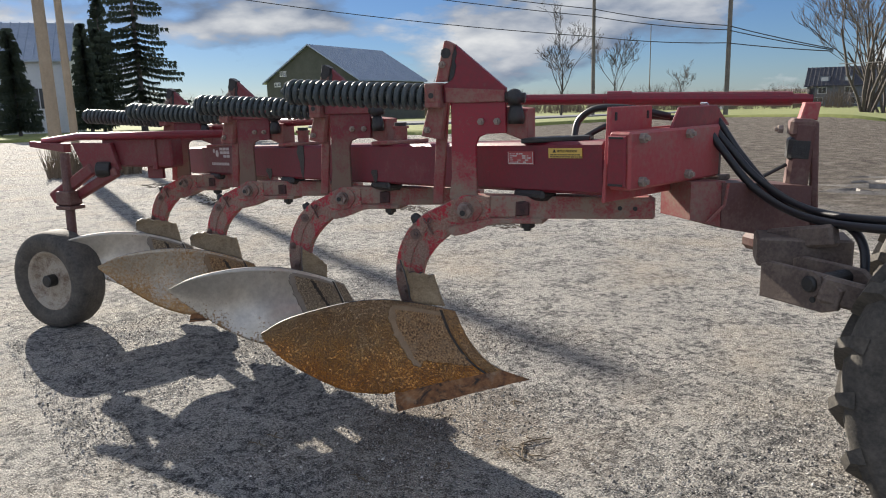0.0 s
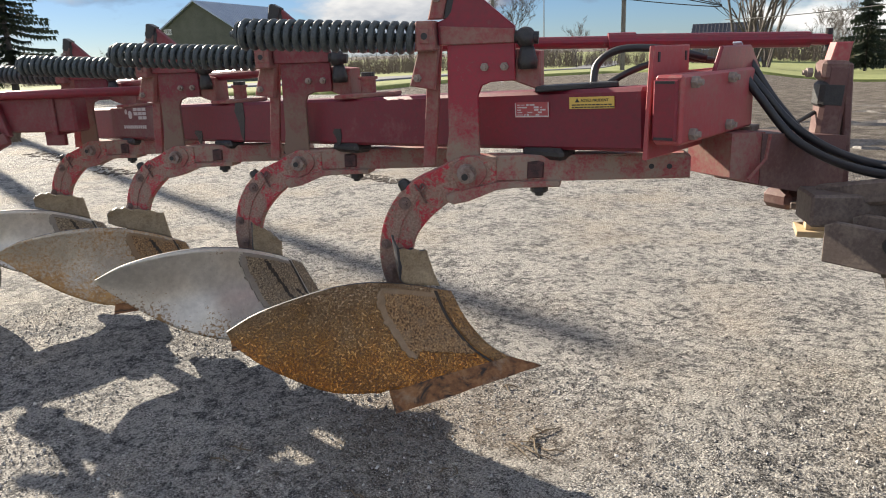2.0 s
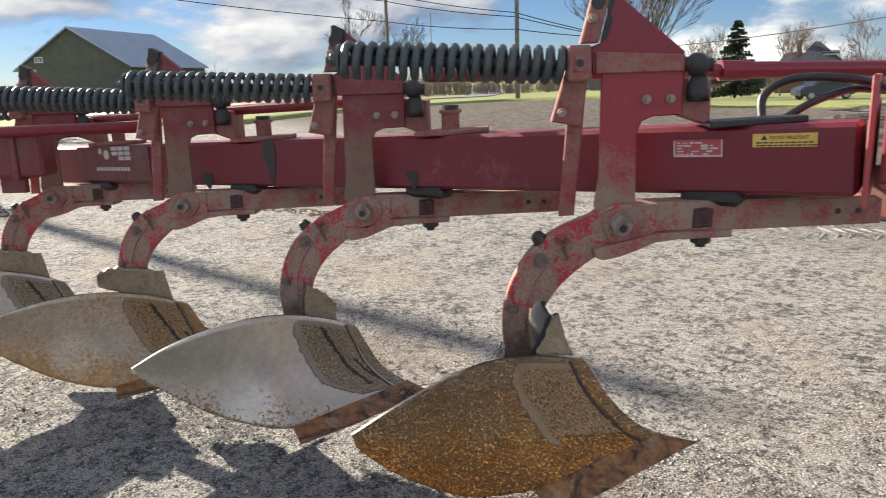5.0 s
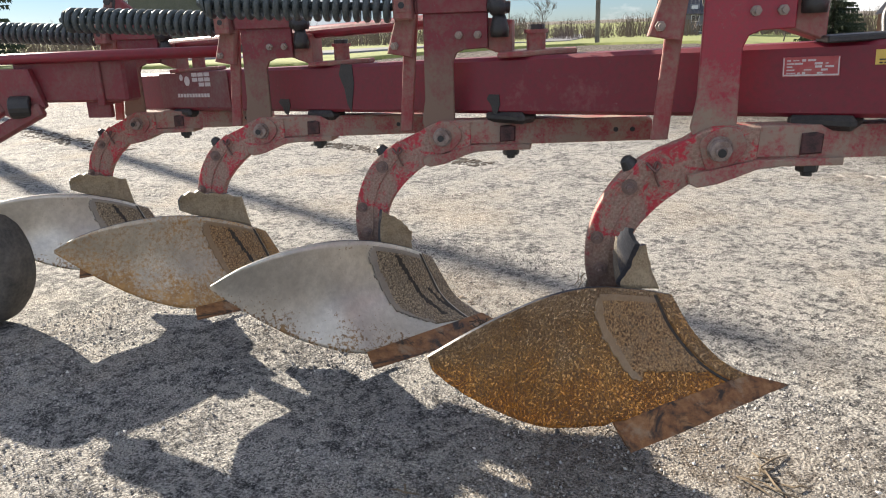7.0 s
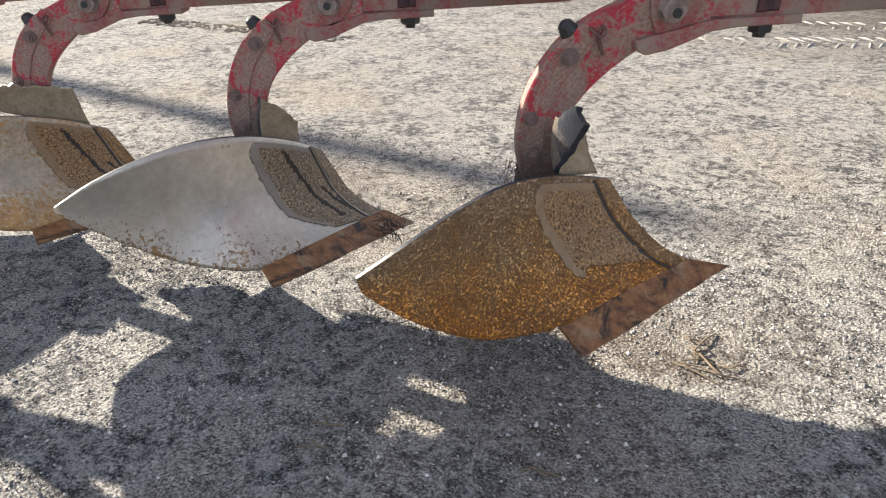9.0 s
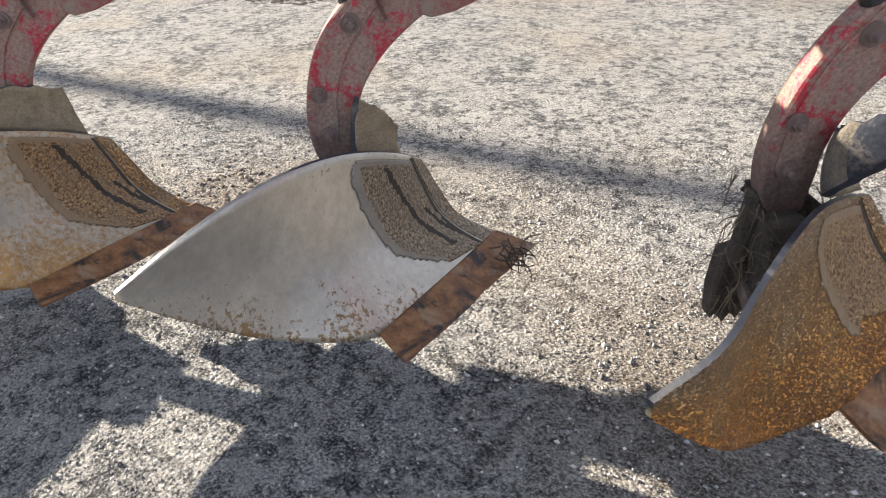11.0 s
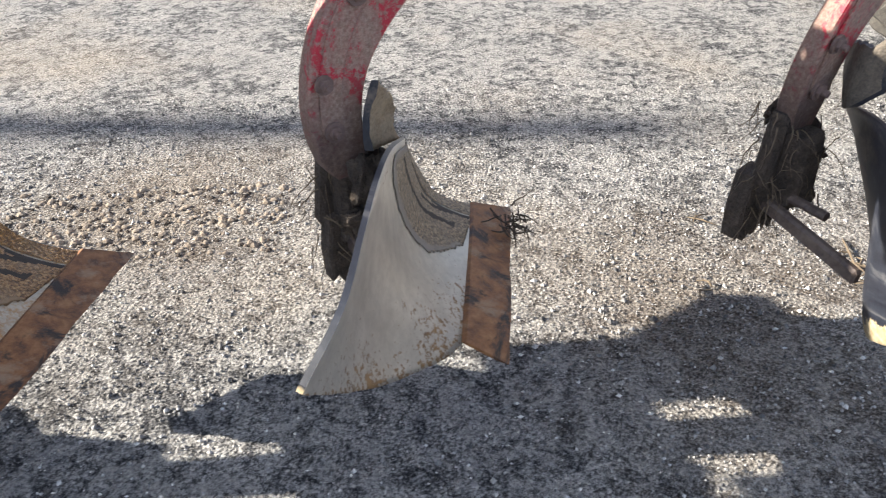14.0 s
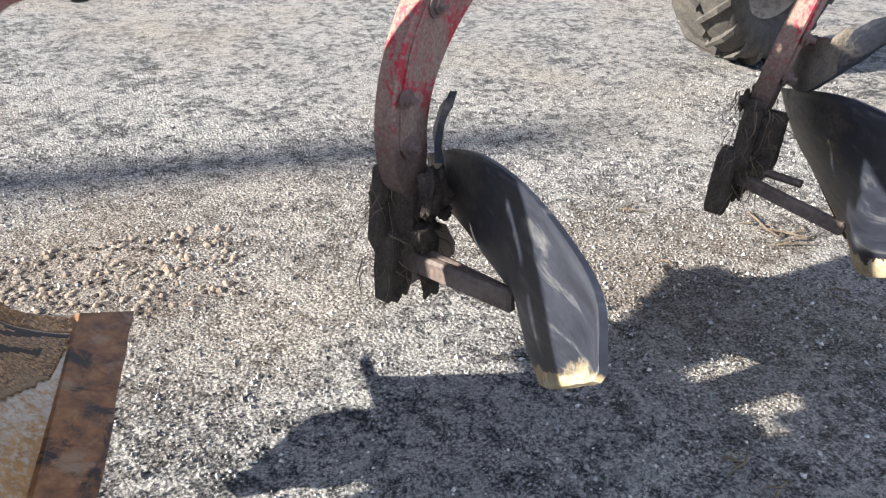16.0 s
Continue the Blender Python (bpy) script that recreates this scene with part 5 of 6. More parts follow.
part("mast_head", box((0.094, 0.105, 0.07), bev=0.012), HITCH, plough, "worn red mast head", at=pose(0.770, 1.085, 1.305, 0, 3, 35))
part("mast_band", box((0.092, 0.108, 0.10), bev=0.016), BLACK_OIL, plough, "oil-black band on the mast", at=pose(0.768, 1.08, 1.222, 0, 4, 35))
part("mast_clevis", plate([(-0.030, -0.02), (0.035, -0.02), (0.045, 0.050), (-0.012, 0.050)], -0.032, 0.032, 0.005), RED_PLATE, plough, "faded pink clevis", at=pose(0.760, 1.135, 1.352, 0, 0, 40))
part("bolt", BIGBOLT, None, plough, at=pose(0.712, 1.05, 1.30, 0, 0, -50))
part("mast_strut", box((0.028, 0.04, 0.52), bev=0.006), HITCH, plough, at=pose(0.830, 1.095, 1.07, 0, -3, 35))
part("mast_stay", cyl((0.735, 1.05, 1.16), (0.655, 0.93, 1.09), 0.008, 8), BLACK_OIL, plough)
part("stand_plate", box((0.19, 0.16, 0.022), bev=0.004), HITCH_GREY, plough, at=pose(0.79, 1.02, 0.835, 0, 0, 20))
part("stand_post", box((0.08, 0.08, 0.08), bev=0.006), HITCH_GREY, plough, at=pose(0.83, 1.0, 0.79, 0, 0, 20))
timber = part("wood_pad", box((0.15, 0.16, 0.020), bev=0.002), WOOD, plough, "pale wooden pad under the stand", at=pose(0.815, 0.955, 0.752, 0, 0, 25))
part("wood_chock", box((0.09, 0.10, 0.06), bev=0.002), WOOD, timber, at=pose(0.0, 0.0, 0.040))
HITCH_SIDE = [(0.0, 0.782), (0.0, 0.892), (0.03, 0.906), (0.25, 0.902), (0.30, 0.865), (0.285, 0.80), (0.237, 0.783)]
brk = part("hitch_bracket", plate(HITCH_SIDE, -0.012, 0.012, 0.004), HITCH_GREY, plough, "heavy dusty hitch bracket", at=pose(1.001, 0.456, 0, 0, 0, -11.7))
part("hitch_pin", cyl((0.20, -0.035, 0.868), (0.20, 0.17, 0.868), 0.026, 18, bev=0.006), BLACK_OIL, brk)
part("pin_collar", cyl((0.20, -0.022, 0.868), (0.20, -0.012, 0.868), 0.040, 18), HITCH_GREY, brk)
# black disc laid on the bracket for the hole's shade
part("bolt_hole", cyl((0.205, -0.0145, 0.818), (0.205, -0.012, 0.818), 0.010, 12), PRINT, brk, "dark bolt hole")
part("hitch_bracket", plate(HITCH_SIDE, -0.012, 0.012, 0.004), HITCH_GREY, plough, at=pose(1.031, 0.605, 0, 0, 0, -11.7))
part("hitch_channel", box((0.30, 0.17, 0.10), bev=0.008), HITCH_GREY, plough, at=pose(1.00, 0.70, 0.905, 0, 0, 35))
part("hitch_arm", box((0.26, 0.05, 0.075), bev=0.01), HITCH_GREY, plough, at=pose(1.02, 0.66, 0.955, 0, -12, -10))
part("lower_link", box((0.62, 0.035, 0.085), bev=0.01), HITCH_GREY, plough, "lower link of the tractor", at=pose(1.50, 0.52, 0.80, 0, 12, 26))

# hydraulic hoses
for i, pts in enumerate(([(0.60, 0.70, 1.36), (0.67, 0.73, 1.26), (0.79, 0.78, 1.12), (1.02, 0.72, 1.04), (1.35, 0.62, 1.05), (1.85, 0.52, 1.10)],
                         [(0.60, 0.66, 1.36), (0.68, 0.69, 1.24), (0.80, 0.74, 1.09), (1.03, 0.68, 1.02), (1.36, 0.58, 1.03), (1.86, 0.48, 1.08)],
                         [(0.62, 0.74, 1.35), (0.71, 0.79, 1.20), (0.86, 0.82, 1.05), (1.12, 0.70, 1.02), (1.24, 0.62, 0.96), (1.27, 0.58, 0.80)])):
    thing("hydraulic_hose", sweep(smooth_line(pts, 8), 0.0145, 10), HOSE, "black rubber hydraulic hose hanging from the headstock", "hose", "hydraulic hoses", smooth=True)
part("loop_hose", sweep(smooth_line([(0.30, 0.29, 1.28), (0.29, 0.33, 1.36), (0.36, 0.36, 1.405), (0.50, 0.40, 1.40), (0.58, 0.50, 1.37)], 8), 0.013, 10), HOSE, plough, "black hose loop", smooth=True)
part("loop_hose", sweep(smooth_line([(0.34, 0.27, 1.285), (0.42, 0.34, 1.34), (0.50, 0.44, 1.37), (0.58, 0.56, 1.36)], 8), 0.011, 10), HOSE, plough, smooth=True)

# rear carriage and gauge wheel
part("rear_beam", box((0.60, 0.12, 0.20), bev=0.012), RED_DIRTY, plough, "dull red rear carriage beam", at=pose(-3.02, -0.44, 1.155, 0, 0, 32))
part("rear_rail", sweep([(-2.26, -0.07, 1.275), (-3.10, -0.60, 1.268), (-3.45, -0.76, 1.262), (-3.80, -0.92, 1.225)], 0.026, 8), RED, plough, "red rear carriage rail", smooth=True)
part("rail_fork", plate([(-0.28, 0.02), (0.12, 0.03), (0.12, -0.03), (-0.28, -0.02)], -0.03, 0.03, 0.006), RED_DIRTY, plough, at=pose(-3.66, -0.86, 1.19, 0, 4, 25))
part("bolt", BIGBOLT, None, plough, at=pose(-3.70, -0.88, 1.245, 90, 0, 0))
part("beam_tab", box((0.13, 0.03, 0.09), bev=0.004), RED_DIRTY, plough, at=pose(-2.93, -0.385, 1.02, 0, 0, 32))
part("beam_rib", box((0.035, 0.15, 0.24), bev=0.004), RED_DIRTY, plough, at=pose(-2.88, -0.352, 1.16, 0, 0, 32))
part("carriage_plate", plate([(-0.25, 0.12), (0.10, 0.12), (0.16, -0.06), (0.02, -0.14), (-0.16, -0.06)], -0.02, 0.02, 0.006), RED_DIRTY, plough, "red carriage side plate", at=pose(-3.22, -0.66, 1.10, 0, 0, 32))
part("carriage_pivot", cyl((-3.20, -0.70, 1.04), (-3.14, -0.62, 1.04), 0.055, 16, bev=0.006), BLACK_OIL, plough)
for a, b, w in (((-3.57, -0.94, 0.83), (-3.28, -0.71, 1.05), 0.085), ((-3.44, -0.80, 0.85), (-3.08, -0.60, 1.03), 0.07)):
    va, vb = Vector(a), Vector(b)
    part("carriage_strut", box(((vb - va).length, 0.05, w), bev=0.012), RED_DIRTY, plough, at=Matrix.Translation((va + vb) / 2) @ (vb - va).to_track_quat("X", "Z").to_matrix().to_4x4())
stem = part("wheel_stem", cyl((-3.36, -0.89, 0.34), (-3.46, -0.85, 1.15), 0.032, 14), HITCH, plough, "upright wheel stem")
part("stem_clamp", box((0.13, 0.12, 0.10), bev=0.01), HITCH, plough, at=pose(-3.44, -0.86, 0.84, 0, 0, 32))
part("stem_clamp", box((0.14, 0.13, 0.025), bev=0.004), HITCH, plough, at=pose(-3.43, -0.86, 0.775, 0, 0, 32))


def tyre_ring(profile, sides=48):
    """Turns (axial, radius) round the y axis."""
    bm = bmesh.new()
    rings = []
    for k in range(sides):
        a = 2 * math.pi * k / sides
        rings.append([bm.verts.new((r * math.cos(a), y, r * math.sin(a))) for y, r in profile])
    for r0, r1 in zip(rings, rings[1:] + rings[:1]):
        for i in range(len(profile) - 1):
            bm.faces.new((r0[i], r0[i + 1], r1[i + 1], r1[i])).smooth = True
    return bm


wheel = empty("gauge_wheel", pose(-3.36, -1.00, 0.335 + ground_z(-3.36, -1.0), 0, 0, ANGLE - 3), "small rubber-tyred gauge wheel with rusty rim on the gravel", "wheel")
part("tyre", tyre_ring([(-0.075, 0.20), (-0.105, 0.235), (-0.112, 0.285), (-0.098, 0.325), (-0.06, 0.342), (0.06, 0.342), (0.098, 0.325), (0.112, 0.285), (0.105, 0.235), (0.075, 0.20)]),
     RUBBER, wheel, "worn black tyre with grey dust")
rimo = part("rim", tyre_ring([(-0.08, 0.212), (-0.085, 0.205), (-0.06, 0.19), (-0.03, 0.165), (-0.025, 0.12), (-0.045, 0.07), (-0.045, 0.001), (0.03, 0.001), (0.03, 0.165), (0.08, 0.205)]), RIM, wheel, "rusty off-white rim")
part("hub", cyl((0, -0.11, 0), (0, 0.06, 0), 0.042, 18, bev=0.008), BLACK_OIL, rimo)


# tractor rear tyres
def tractor_tyre(at, label, parent):
    R, W = 0.86, 0.25
    ob = part("tyre", cached("tractor_tyre", lambda: tyre_ring([(-0.12, 0.50), (-0.22, 0.58), (-0.245, 0.70), (-0.225, 0.78), (-0.12, 0.815), (0.12, 0.815), (0.225, 0.78), (0.245, 0.70),
                                                               (0.22, 0.58), (0.12, 0.50)], 64), RUBBER), None, parent, label, at=parent.matrix_world.inverted() @ at)
    for k in range(40):
        s = 1 if k % 2 else -1
        a0 = 2 * math.pi * k / 40
        bm = bmesh.new()
        ring = []
        for q in range(5):
            f = q / 4
            y = s * (-0.015 + 0.255 * f)
            a = a0 - 0.26 * f
            top = R - 0.012 * f - (0.05 if q == 4 else 0)
            lo = 0.79 if q < 4 else 0.74
            w = 0.028 + 0.012 * f
            quad = []
            for rr, da in ((lo, -w * 1.25), (top, -w * 0.8), (top, w * 0.8), (lo, w * 1.25)):
                quad.append(bm.verts.new((rr * math.cos(a + da), y, rr * math.sin(a + da))))
            ring.append(quad)
        for r0, r1 in zip(ring, ring[1:]):
            for i in range(4):
                bm.faces.new((r0[i], r0[(i + 1) % 4], r1[(i + 1) % 4], r1[i]))
        bm.faces.new(ring[0])
        bm.faces.new(ring[-1][::-1])
        part("lug", bm, RUBBER, ob)
    part("rim", tyre_ring([(-0.13, 0.51), (-0.12, 0.47), (-0.02, 0.44), (-0.02, 0.10), (0.02, 0.10), (0.02, 0.44), (0.12, 0.47), (0.13, 0.51)], 48), RIM, ob)
    return ob


near_tyre, far_tyre = Vector((1.865, 0.56, 0)), Vector((1.42, 1.77, 0))
TYRE_SIZE = Matrix.Diagonal((0.70, 0.76, 0.70, 1))
tractor = empty("tractor", Matrix.Translation(((near_tyre + far_tyre) / 2).to_tuple()), "tractor rear end with muddy lugged tyres, hitched to the plough", "tractor")
for p in (far_tyre, near_tyre):
    tractor_tyre(pose(p.x, p.y, 0.598 + ground_z(p.x, p.y), 0, 0, 15) @ TYRE_SIZE, "muddy lugged tractor rear tyre", tractor)
axle_mid = (near_tyre + far_tyre) / 2
part("rear_axle", cyl(near_tyre - axle_mid + Vector((0, 0, 0.598)), far_tyre - axle_mid + Vector((0, 0, 0.598)), 0.09, 20), HITCH, tractor, "dark dusty axle housing")

# ---- surroundings ----
def bare_tree(name, p, height, seed, spread=0.5, label="leafless tree with fine grey twigs", depth=6, trunk=0.02, stems=0):
    r = random.Random(seed)
    height -= p.z
    ob = empty(name, Matrix.Translation(p), label, "tree", "bare trees")
    wood, twig = bmesh.new(), bmesh.new()

    def grow(a, d, length, rad, level):
        pts, rads = [a.copy()], [rad]
        steps = 4 if level < 2 else 3
        for s in range(steps):
            d = (d + Vector((r.gauss(0, 0.10), r.gauss(0, 0.10), r.gauss(0.03, 0.06)))).normalized()
            a = a + d * length / steps
            pts.append(a.copy())
            rads.append(rad * (1 - 0.45 * (s + 1) / steps))
        sweep(pts, [max(q, height * (0.0012 if level > 2 else 0.002)) for q in rads], 7 if level == 0 else (5 if level < 3 else 3), wood if level < 3 else twig, False)
        if level >= depth:
            return
        for i in range(r.choice((2, 3, 3)) if level else 5):
            q = r.uniform(0.35, 1.0) if level else r.uniform(0.4, 1.0)
            j = min(int(q * steps), steps - 1)
            start = pts[j].lerp(pts[j + 1], q * steps - j)
            side = Vector((r.gauss(0, 1), r.gauss(0, 1), r.gauss(0.2, 0.4))).normalized()
            grow(start, (d + side * spread * (1.3 if level == 0 else 1.0)).normalized(), length * r.uniform(0.55, 0.8), rads[j] * 0.55, level + 1)
    if stems:
        for k in range(stems):
            a = 2 * math.pi * (k + r.uniform(-0.3, 0.3)) / stems
            lean = r.uniform(0.10, 0.42)
            foot = Vector((math.cos(a), math.sin(a), 0)) * height * 0.02 + Vector((0, 0, -0.2))
            grow(foot, Vector((math.cos(a) * lean, math.sin(a) * lean, 1)).normalized(), height * 0.46, height * trunk, 1)
    else:
        grow(Vector((0, 0, -0.2)), Vector((0, 0, 1)), height * 0.42, height * trunk, 0)
    part("trunk", wood, BARK, ob)
    part("crown", twig, BARK, ob)
    return ob


def spruce(name, p, height, width, seed, label="tall dark green spruce with drooping boughs", open_boughs=False):
    r = random.Random(seed)
    height -= p.z
    ob = empty(name, Matrix.Translation(p), label, "tree", "spruces")
    part("trunk", cyl((0, 0, -0.2), (0, 0, height * 0.97), height * 0.018, 8, height * 0.003), BARK, ob)
    bm = bmesh.new()
    z = height * 0.10
    while z < height * 0.985:
        q = 1 - z / height
        n = 7 if q > 0.3 else 5
        for i in range(n):
            a = r.uniform(0, 2 * math.pi)
            ln = width * (q ** 0.85) * r.uniform(0.65, 1.1) + 0.1
            d = Vector((math.cos(a), math.sin(a), 0))
            side = Vector((-d.y, d.x, 0))
            segs = max(4, int(ln / 0.28))
            for s in range(segs):
                f = (s + 0.5) / segs
                c = d * ln * f + Vector((0, 0, z - ln * 0.28 * f + ln * 0.16 * f * f))
                w = (0.26 * (1.1 - f) * ln * 0.5 + 0.10) * (0.85 if open_boughs else 1)
                for sg in (-1, 1, 0):
                    tip = c + side * sg * w + d * 0.2 + Vector((0, 0, -r.uniform(0.05, 0.22) - (0.16 if sg == 0 else 0)))
                    b0, b1 = c - d * 0.10, c + d * 0.12 + Vector((0, 0, 0.03))
                    bm.faces.new([bm.verts.new(v) for v in (b0, tip, b1)])
                    if sg:
                        t2 = c + side * sg * w * 0.5 + Vector((0, 0, -r.uniform(0.18, 0.34)))
                        bm.faces.new([bm.verts.new(v) for v in (b0, t2, b1 + side * sg * w * 0.3)])
        z += height * r.uniform(0.016, 0.026) * (1.35 if open_boughs else 1)
    part("crown", bm, NEEDLE, ob)
    return ob


def brush_line(name, az0, az1, dist, height, seed, n, label):
    """Far hedges and woods, bare of leaves."""
    r = random.Random(seed)
    bm = bmesh.new()
    for i in range(n):
        az = az0 + (az1 - az0) * r.random()
        p = polar(az, dist * r.uniform(0.92, 1.15))
        h = (height - p.z) * r.uniform(0.45, 1.0) * (0.75 + 0.5 * noise.noise(Vector((az * 0.35, seed, 0))))
        for s in range(9):
            a = p + Vector((r.gauss(0, h * 0.16), r.gauss(0, h * 0.16), 0))
            b = a + Vector((r.gauss(0, h * 0.14), r.gauss(0, h * 0.14), h * r.uniform(0.6, 1.0)))
            w = Vector((-(p - HOME).y, (p - HOME).x, 0)).normalized() * h * 0.010
            m = a.lerp(b, 0.55) + Vector((r.gauss(0, h * 0.07), r.gauss(0, h * 0.07), 0))
            v = [bm.verts.new(q) for q in (a - w, a + w, m + w * 0.7, b, m - w * 0.7)]
            bm.faces.new(v)
            for u in range(3):
                c = a.lerp(b, r.uniform(0.35, 0.9))
                e = c + Vector((r.gauss(0, h * 0.15), r.gauss(0, h * 0.15), h * r.uniform(0.05, 0.22)))
                bm.faces.new([bm.verts.new(q) for q in (c - w * 0.6, c + w * 0.6, e)])
    return thing(name, bm, BRUSH, label, "woods", kind="stuff")


def gable_house(name, corner_a, corner_b, length, eave, ridge, wall_mat, roof_mat, label, windows=(), over=0.4, category="house", lift=1.0):
    """corner_a to corner_b is the gable end that faces the yard; the ridge runs away from it."""
    a, b = Vector(corner_a), Vector(corner_b)
    b.z = a.z
    eave, ridge = eave - a.z * lift, ridge - a.z * lift
    windows = [(side, u, z - a.z * lift, ww, hh) for side, u, z, ww, hh in windows]
    w = (b - a).length
    ex = (b - a).normalized()
    ey = Vector((-ex.y, ex.x, 0))
    m = Matrix.Translation(a) @ Matrix((ex, ey, Vector((0, 0, 1)))).transposed().to_4x4()
    ob = empty(name, m, label, category)
    bm = plate([(0, -0.3), (w, -0.3), (w, eave), (w / 2, ridge), (0, eave)], 0, length, 0.0)
    wall = part("wall", bm, wall_mat, ob)
    for s in (-1, 1):
        rb = bmesh.new()
        x_out = -over if s < 0 else w + over
        z_out = eave - (ridge - eave) * over / (w / 2)
        seams = int((length + 2 * over) / 0.6)
        ribs = []
        for i in range(seams + 1):
            y = -over + (length + 2 * over) * i / seams
            ribs += [(y - 0.05, 0.20), (y - 0.03, 0.26), (y + 0.03, 0.26), (y + 0.05, 0.20)]
        upper = [(rb.verts.new((x_out, y, z_out + h)), rb.verts.new((w / 2, y, ridge + h))) for y, h in ribs]
        lower = [(rb.verts.new((x_out, y, z_out + 0.06)), rb.verts.new((w / 2, y, ridge + 0.06))) for y, h in ribs]
        for a, b, c, d in zip(upper, upper[1:], lower, lower[1:]):
            rb.faces.new((a[0], b[0], b[1], a[1]))
            rb.faces.new((c[0], c[1], d[1], d[0]))
            rb.faces.new((a[0], c[0], d[0], b[0]))
            rb.faces.new((a[1], b[1], d[1], c[1]))
        for a, c in ((upper[0], lower[0]), (upper[-1], lower[-1])):
            rb.faces.new((a[0], a[1], c[1], c[0]))
        part("roof", rb, roof_mat, ob)
    for side, u, z, ww, hh in windows:
        win = bmesh.new()
        if side == "g":
            box((ww, 0.08, hh), (u, -0.03, z), bm=win)
            c = (u, -0.06, z)
            pane = part("window", win, WINDOW, ob)
            part("window_frame", frame_ring(ww, hh, c, False), SIDING, pane)
        else:
            x = w + 0.03 if side == "r" else -0.03
            box((0.08, ww, hh), (x, u, z), bm=win)
            pane = part("window", win, WINDOW, ob)
            part("window_frame", frame_ring(ww, hh, (x + (0.03 if side == "r" else -0.03), u, z), True), SIDING, pane)
    return ob


def frame_ring(w, h, c, turned):
    bm = bmesh.new()
    for dx, dz, sx, sz in ((0, h / 2, w + 0.2, 0.1), (0, -h / 2, w + 0.2, 0.1), (-w / 2, 0, 0.1, h), (w / 2, 0, 0.1, h), (0, 0, 0.05, h)):
        if turned:
            box((0.06, sx, sz), (c[0], c[1] + dx, c[2] + dz), bm=bm)
        else:
            box((sx, 0.06, sz), (c[0] + dx, c[1], c[2] + dz), bm=bm)
    return bm


# barn across the road
gable_house("barn", polar(64.9, 105), polar(58.1, 96.6), 18.5, 4.1, 8.6, BARN, TIN, "weathered grey board barn with a galvanised roof across the road",
            [("g", 2.6, 5.2, 0.35, 0.6), ("g", 3.2, 5.2, 0.35, 0.6), ("g", 1.6, 3.8, 0.35, 0.5), ("g", 2.1, 3.8, 0.35, 0.5)], category="barn")
# white house far to the rear
gable_house("white_house", polar(78.2, 60), polar(77.4, 69), 13, 4.9, 7.6, SIDING, TIN, "white sided house with a metal roof behind cedars",
            [("l", 1.9, 2.2, 0.9, 1.5), ("l", 6.0, 2.2, 0.9, 1.5)])
# dark blue house
blue = gable_house("blue_house", polar(25.6, 143), polar(25.9, 135), 11, 3.4, 6.1, BLUEWALL, SLATE, "dark blue-grey house with white framed windows",
                   [("r", 2.2, 2.6, 1.2, 1.0), ("r", 6.0, 2.6, 1.2, 1.0), ("r", 1.6, 1.0, 1.4, 0.9), ("r", 7.0, 1.0, 1.4, 1.0)], lift=0.0)
for u in (2.4, 5.8):
    gable = part("dormer", box((1.4, 1.5, 1.1), (6.6, u, 4.3)), BLUEWALL, blue)
    part("dormer_window", box((0.06, 1.0, 0.7), (7.32, u, 4.3)), SIDING, gable)


def brick_house():
    """Low brick house with a steep hipped roof, a lower wing, a dormer and a chimney."""
    a, b = Vector((-22.87, 100.27, -1.85)), Vector((-14.93, 101.84, -1.85))
    ex = (b - a).normalized()
    m = Matrix.Translation(a) @ Matrix((ex, Vector((-ex.y, ex.x, 0)), Vector((0, 0, 1)))).transposed().to_4x4()
    ob = empty("brick_house", m, "brown brick house with a steep dark hipped roof and chimney", "house")
    part("wall", box((8.1, 7.0, 3.1), (4.05, 3.5, 1.2)), BRICK, ob)

    def hip(x0, x1, y0, y1, z0, ridge, rx0, rx1, name):
        bm = bmesh.new()
        base = [bm.verts.new(v) for v in ((x0, y0, z0), (x1, y0, z0), (x1, y1, z0), (x0, y1, z0))]
        ym = (y0 + y1) / 2
        t0, t1 = bm.verts.new((rx0, ym, ridge)), bm.verts.new((rx1, ym, ridge))
        for f in ((base[0], base[1], t1, t0), (base[1], base[2], t1), (base[2], base[3], t0, t1), (base[3], base[0], t0), tuple(base[::-1])):
            bm.faces.new(f)
        part(name, bm, SLATE, ob)
    hip(1.4, 8.5, -0.5, 7.5, 2.70, 6.1, 4.3, 4.9, "roof")
    hip(-0.4, 3.4, 0.6, 6.4, 2.70, 4.9, 1.0, 3.0, "wing_roof")
    dormer = part("dormer", box((1.7, 1.6, 0.8), (6.1, 2.2, 4.25)), SIDING, ob)
    part("dormer_roof", box((2.1, 2.0, 0.16), (6.1, 2.1, 4.72), (6, 0, 0)), SLATE, dormer)
    chimney = part("chimney", box((0.6, 0.6, 2.2), (2.55, 3.0, 5.1)), BRICK, ob)
    part("chimney_cap", box((0.75, 0.75, 0.14), (2.55, 3.0, 6.25)), SLATE, chimney)
    for x, w in ((3.5, 1.0), (5.6, 1.1)):
        pane = part("window", box((w, 0.08, 1.1), (x, -0.03, 1.75)), WINDOW, ob)
        part("window_frame", frame_ring(w, 1.1, (x, -0.07, 1.75), False), SIDING, pane)


brick_house()
# white shed at the yard's edge
near_end, far_end = polar(-4, 20, -0.95, False), polar(6.33, 45, -0.95, False)
run = (far_end - near_end).normalized()
shed = gable_house("white_shed", near_end, near_end + Vector((run.y, -run.x, 0)) * 9, (far_end - near_end).length, 5.1, 7.3, SIDING, TIN,
                   "tall white sided shed with wide doors by the yard", category="shed", lift=0.0)
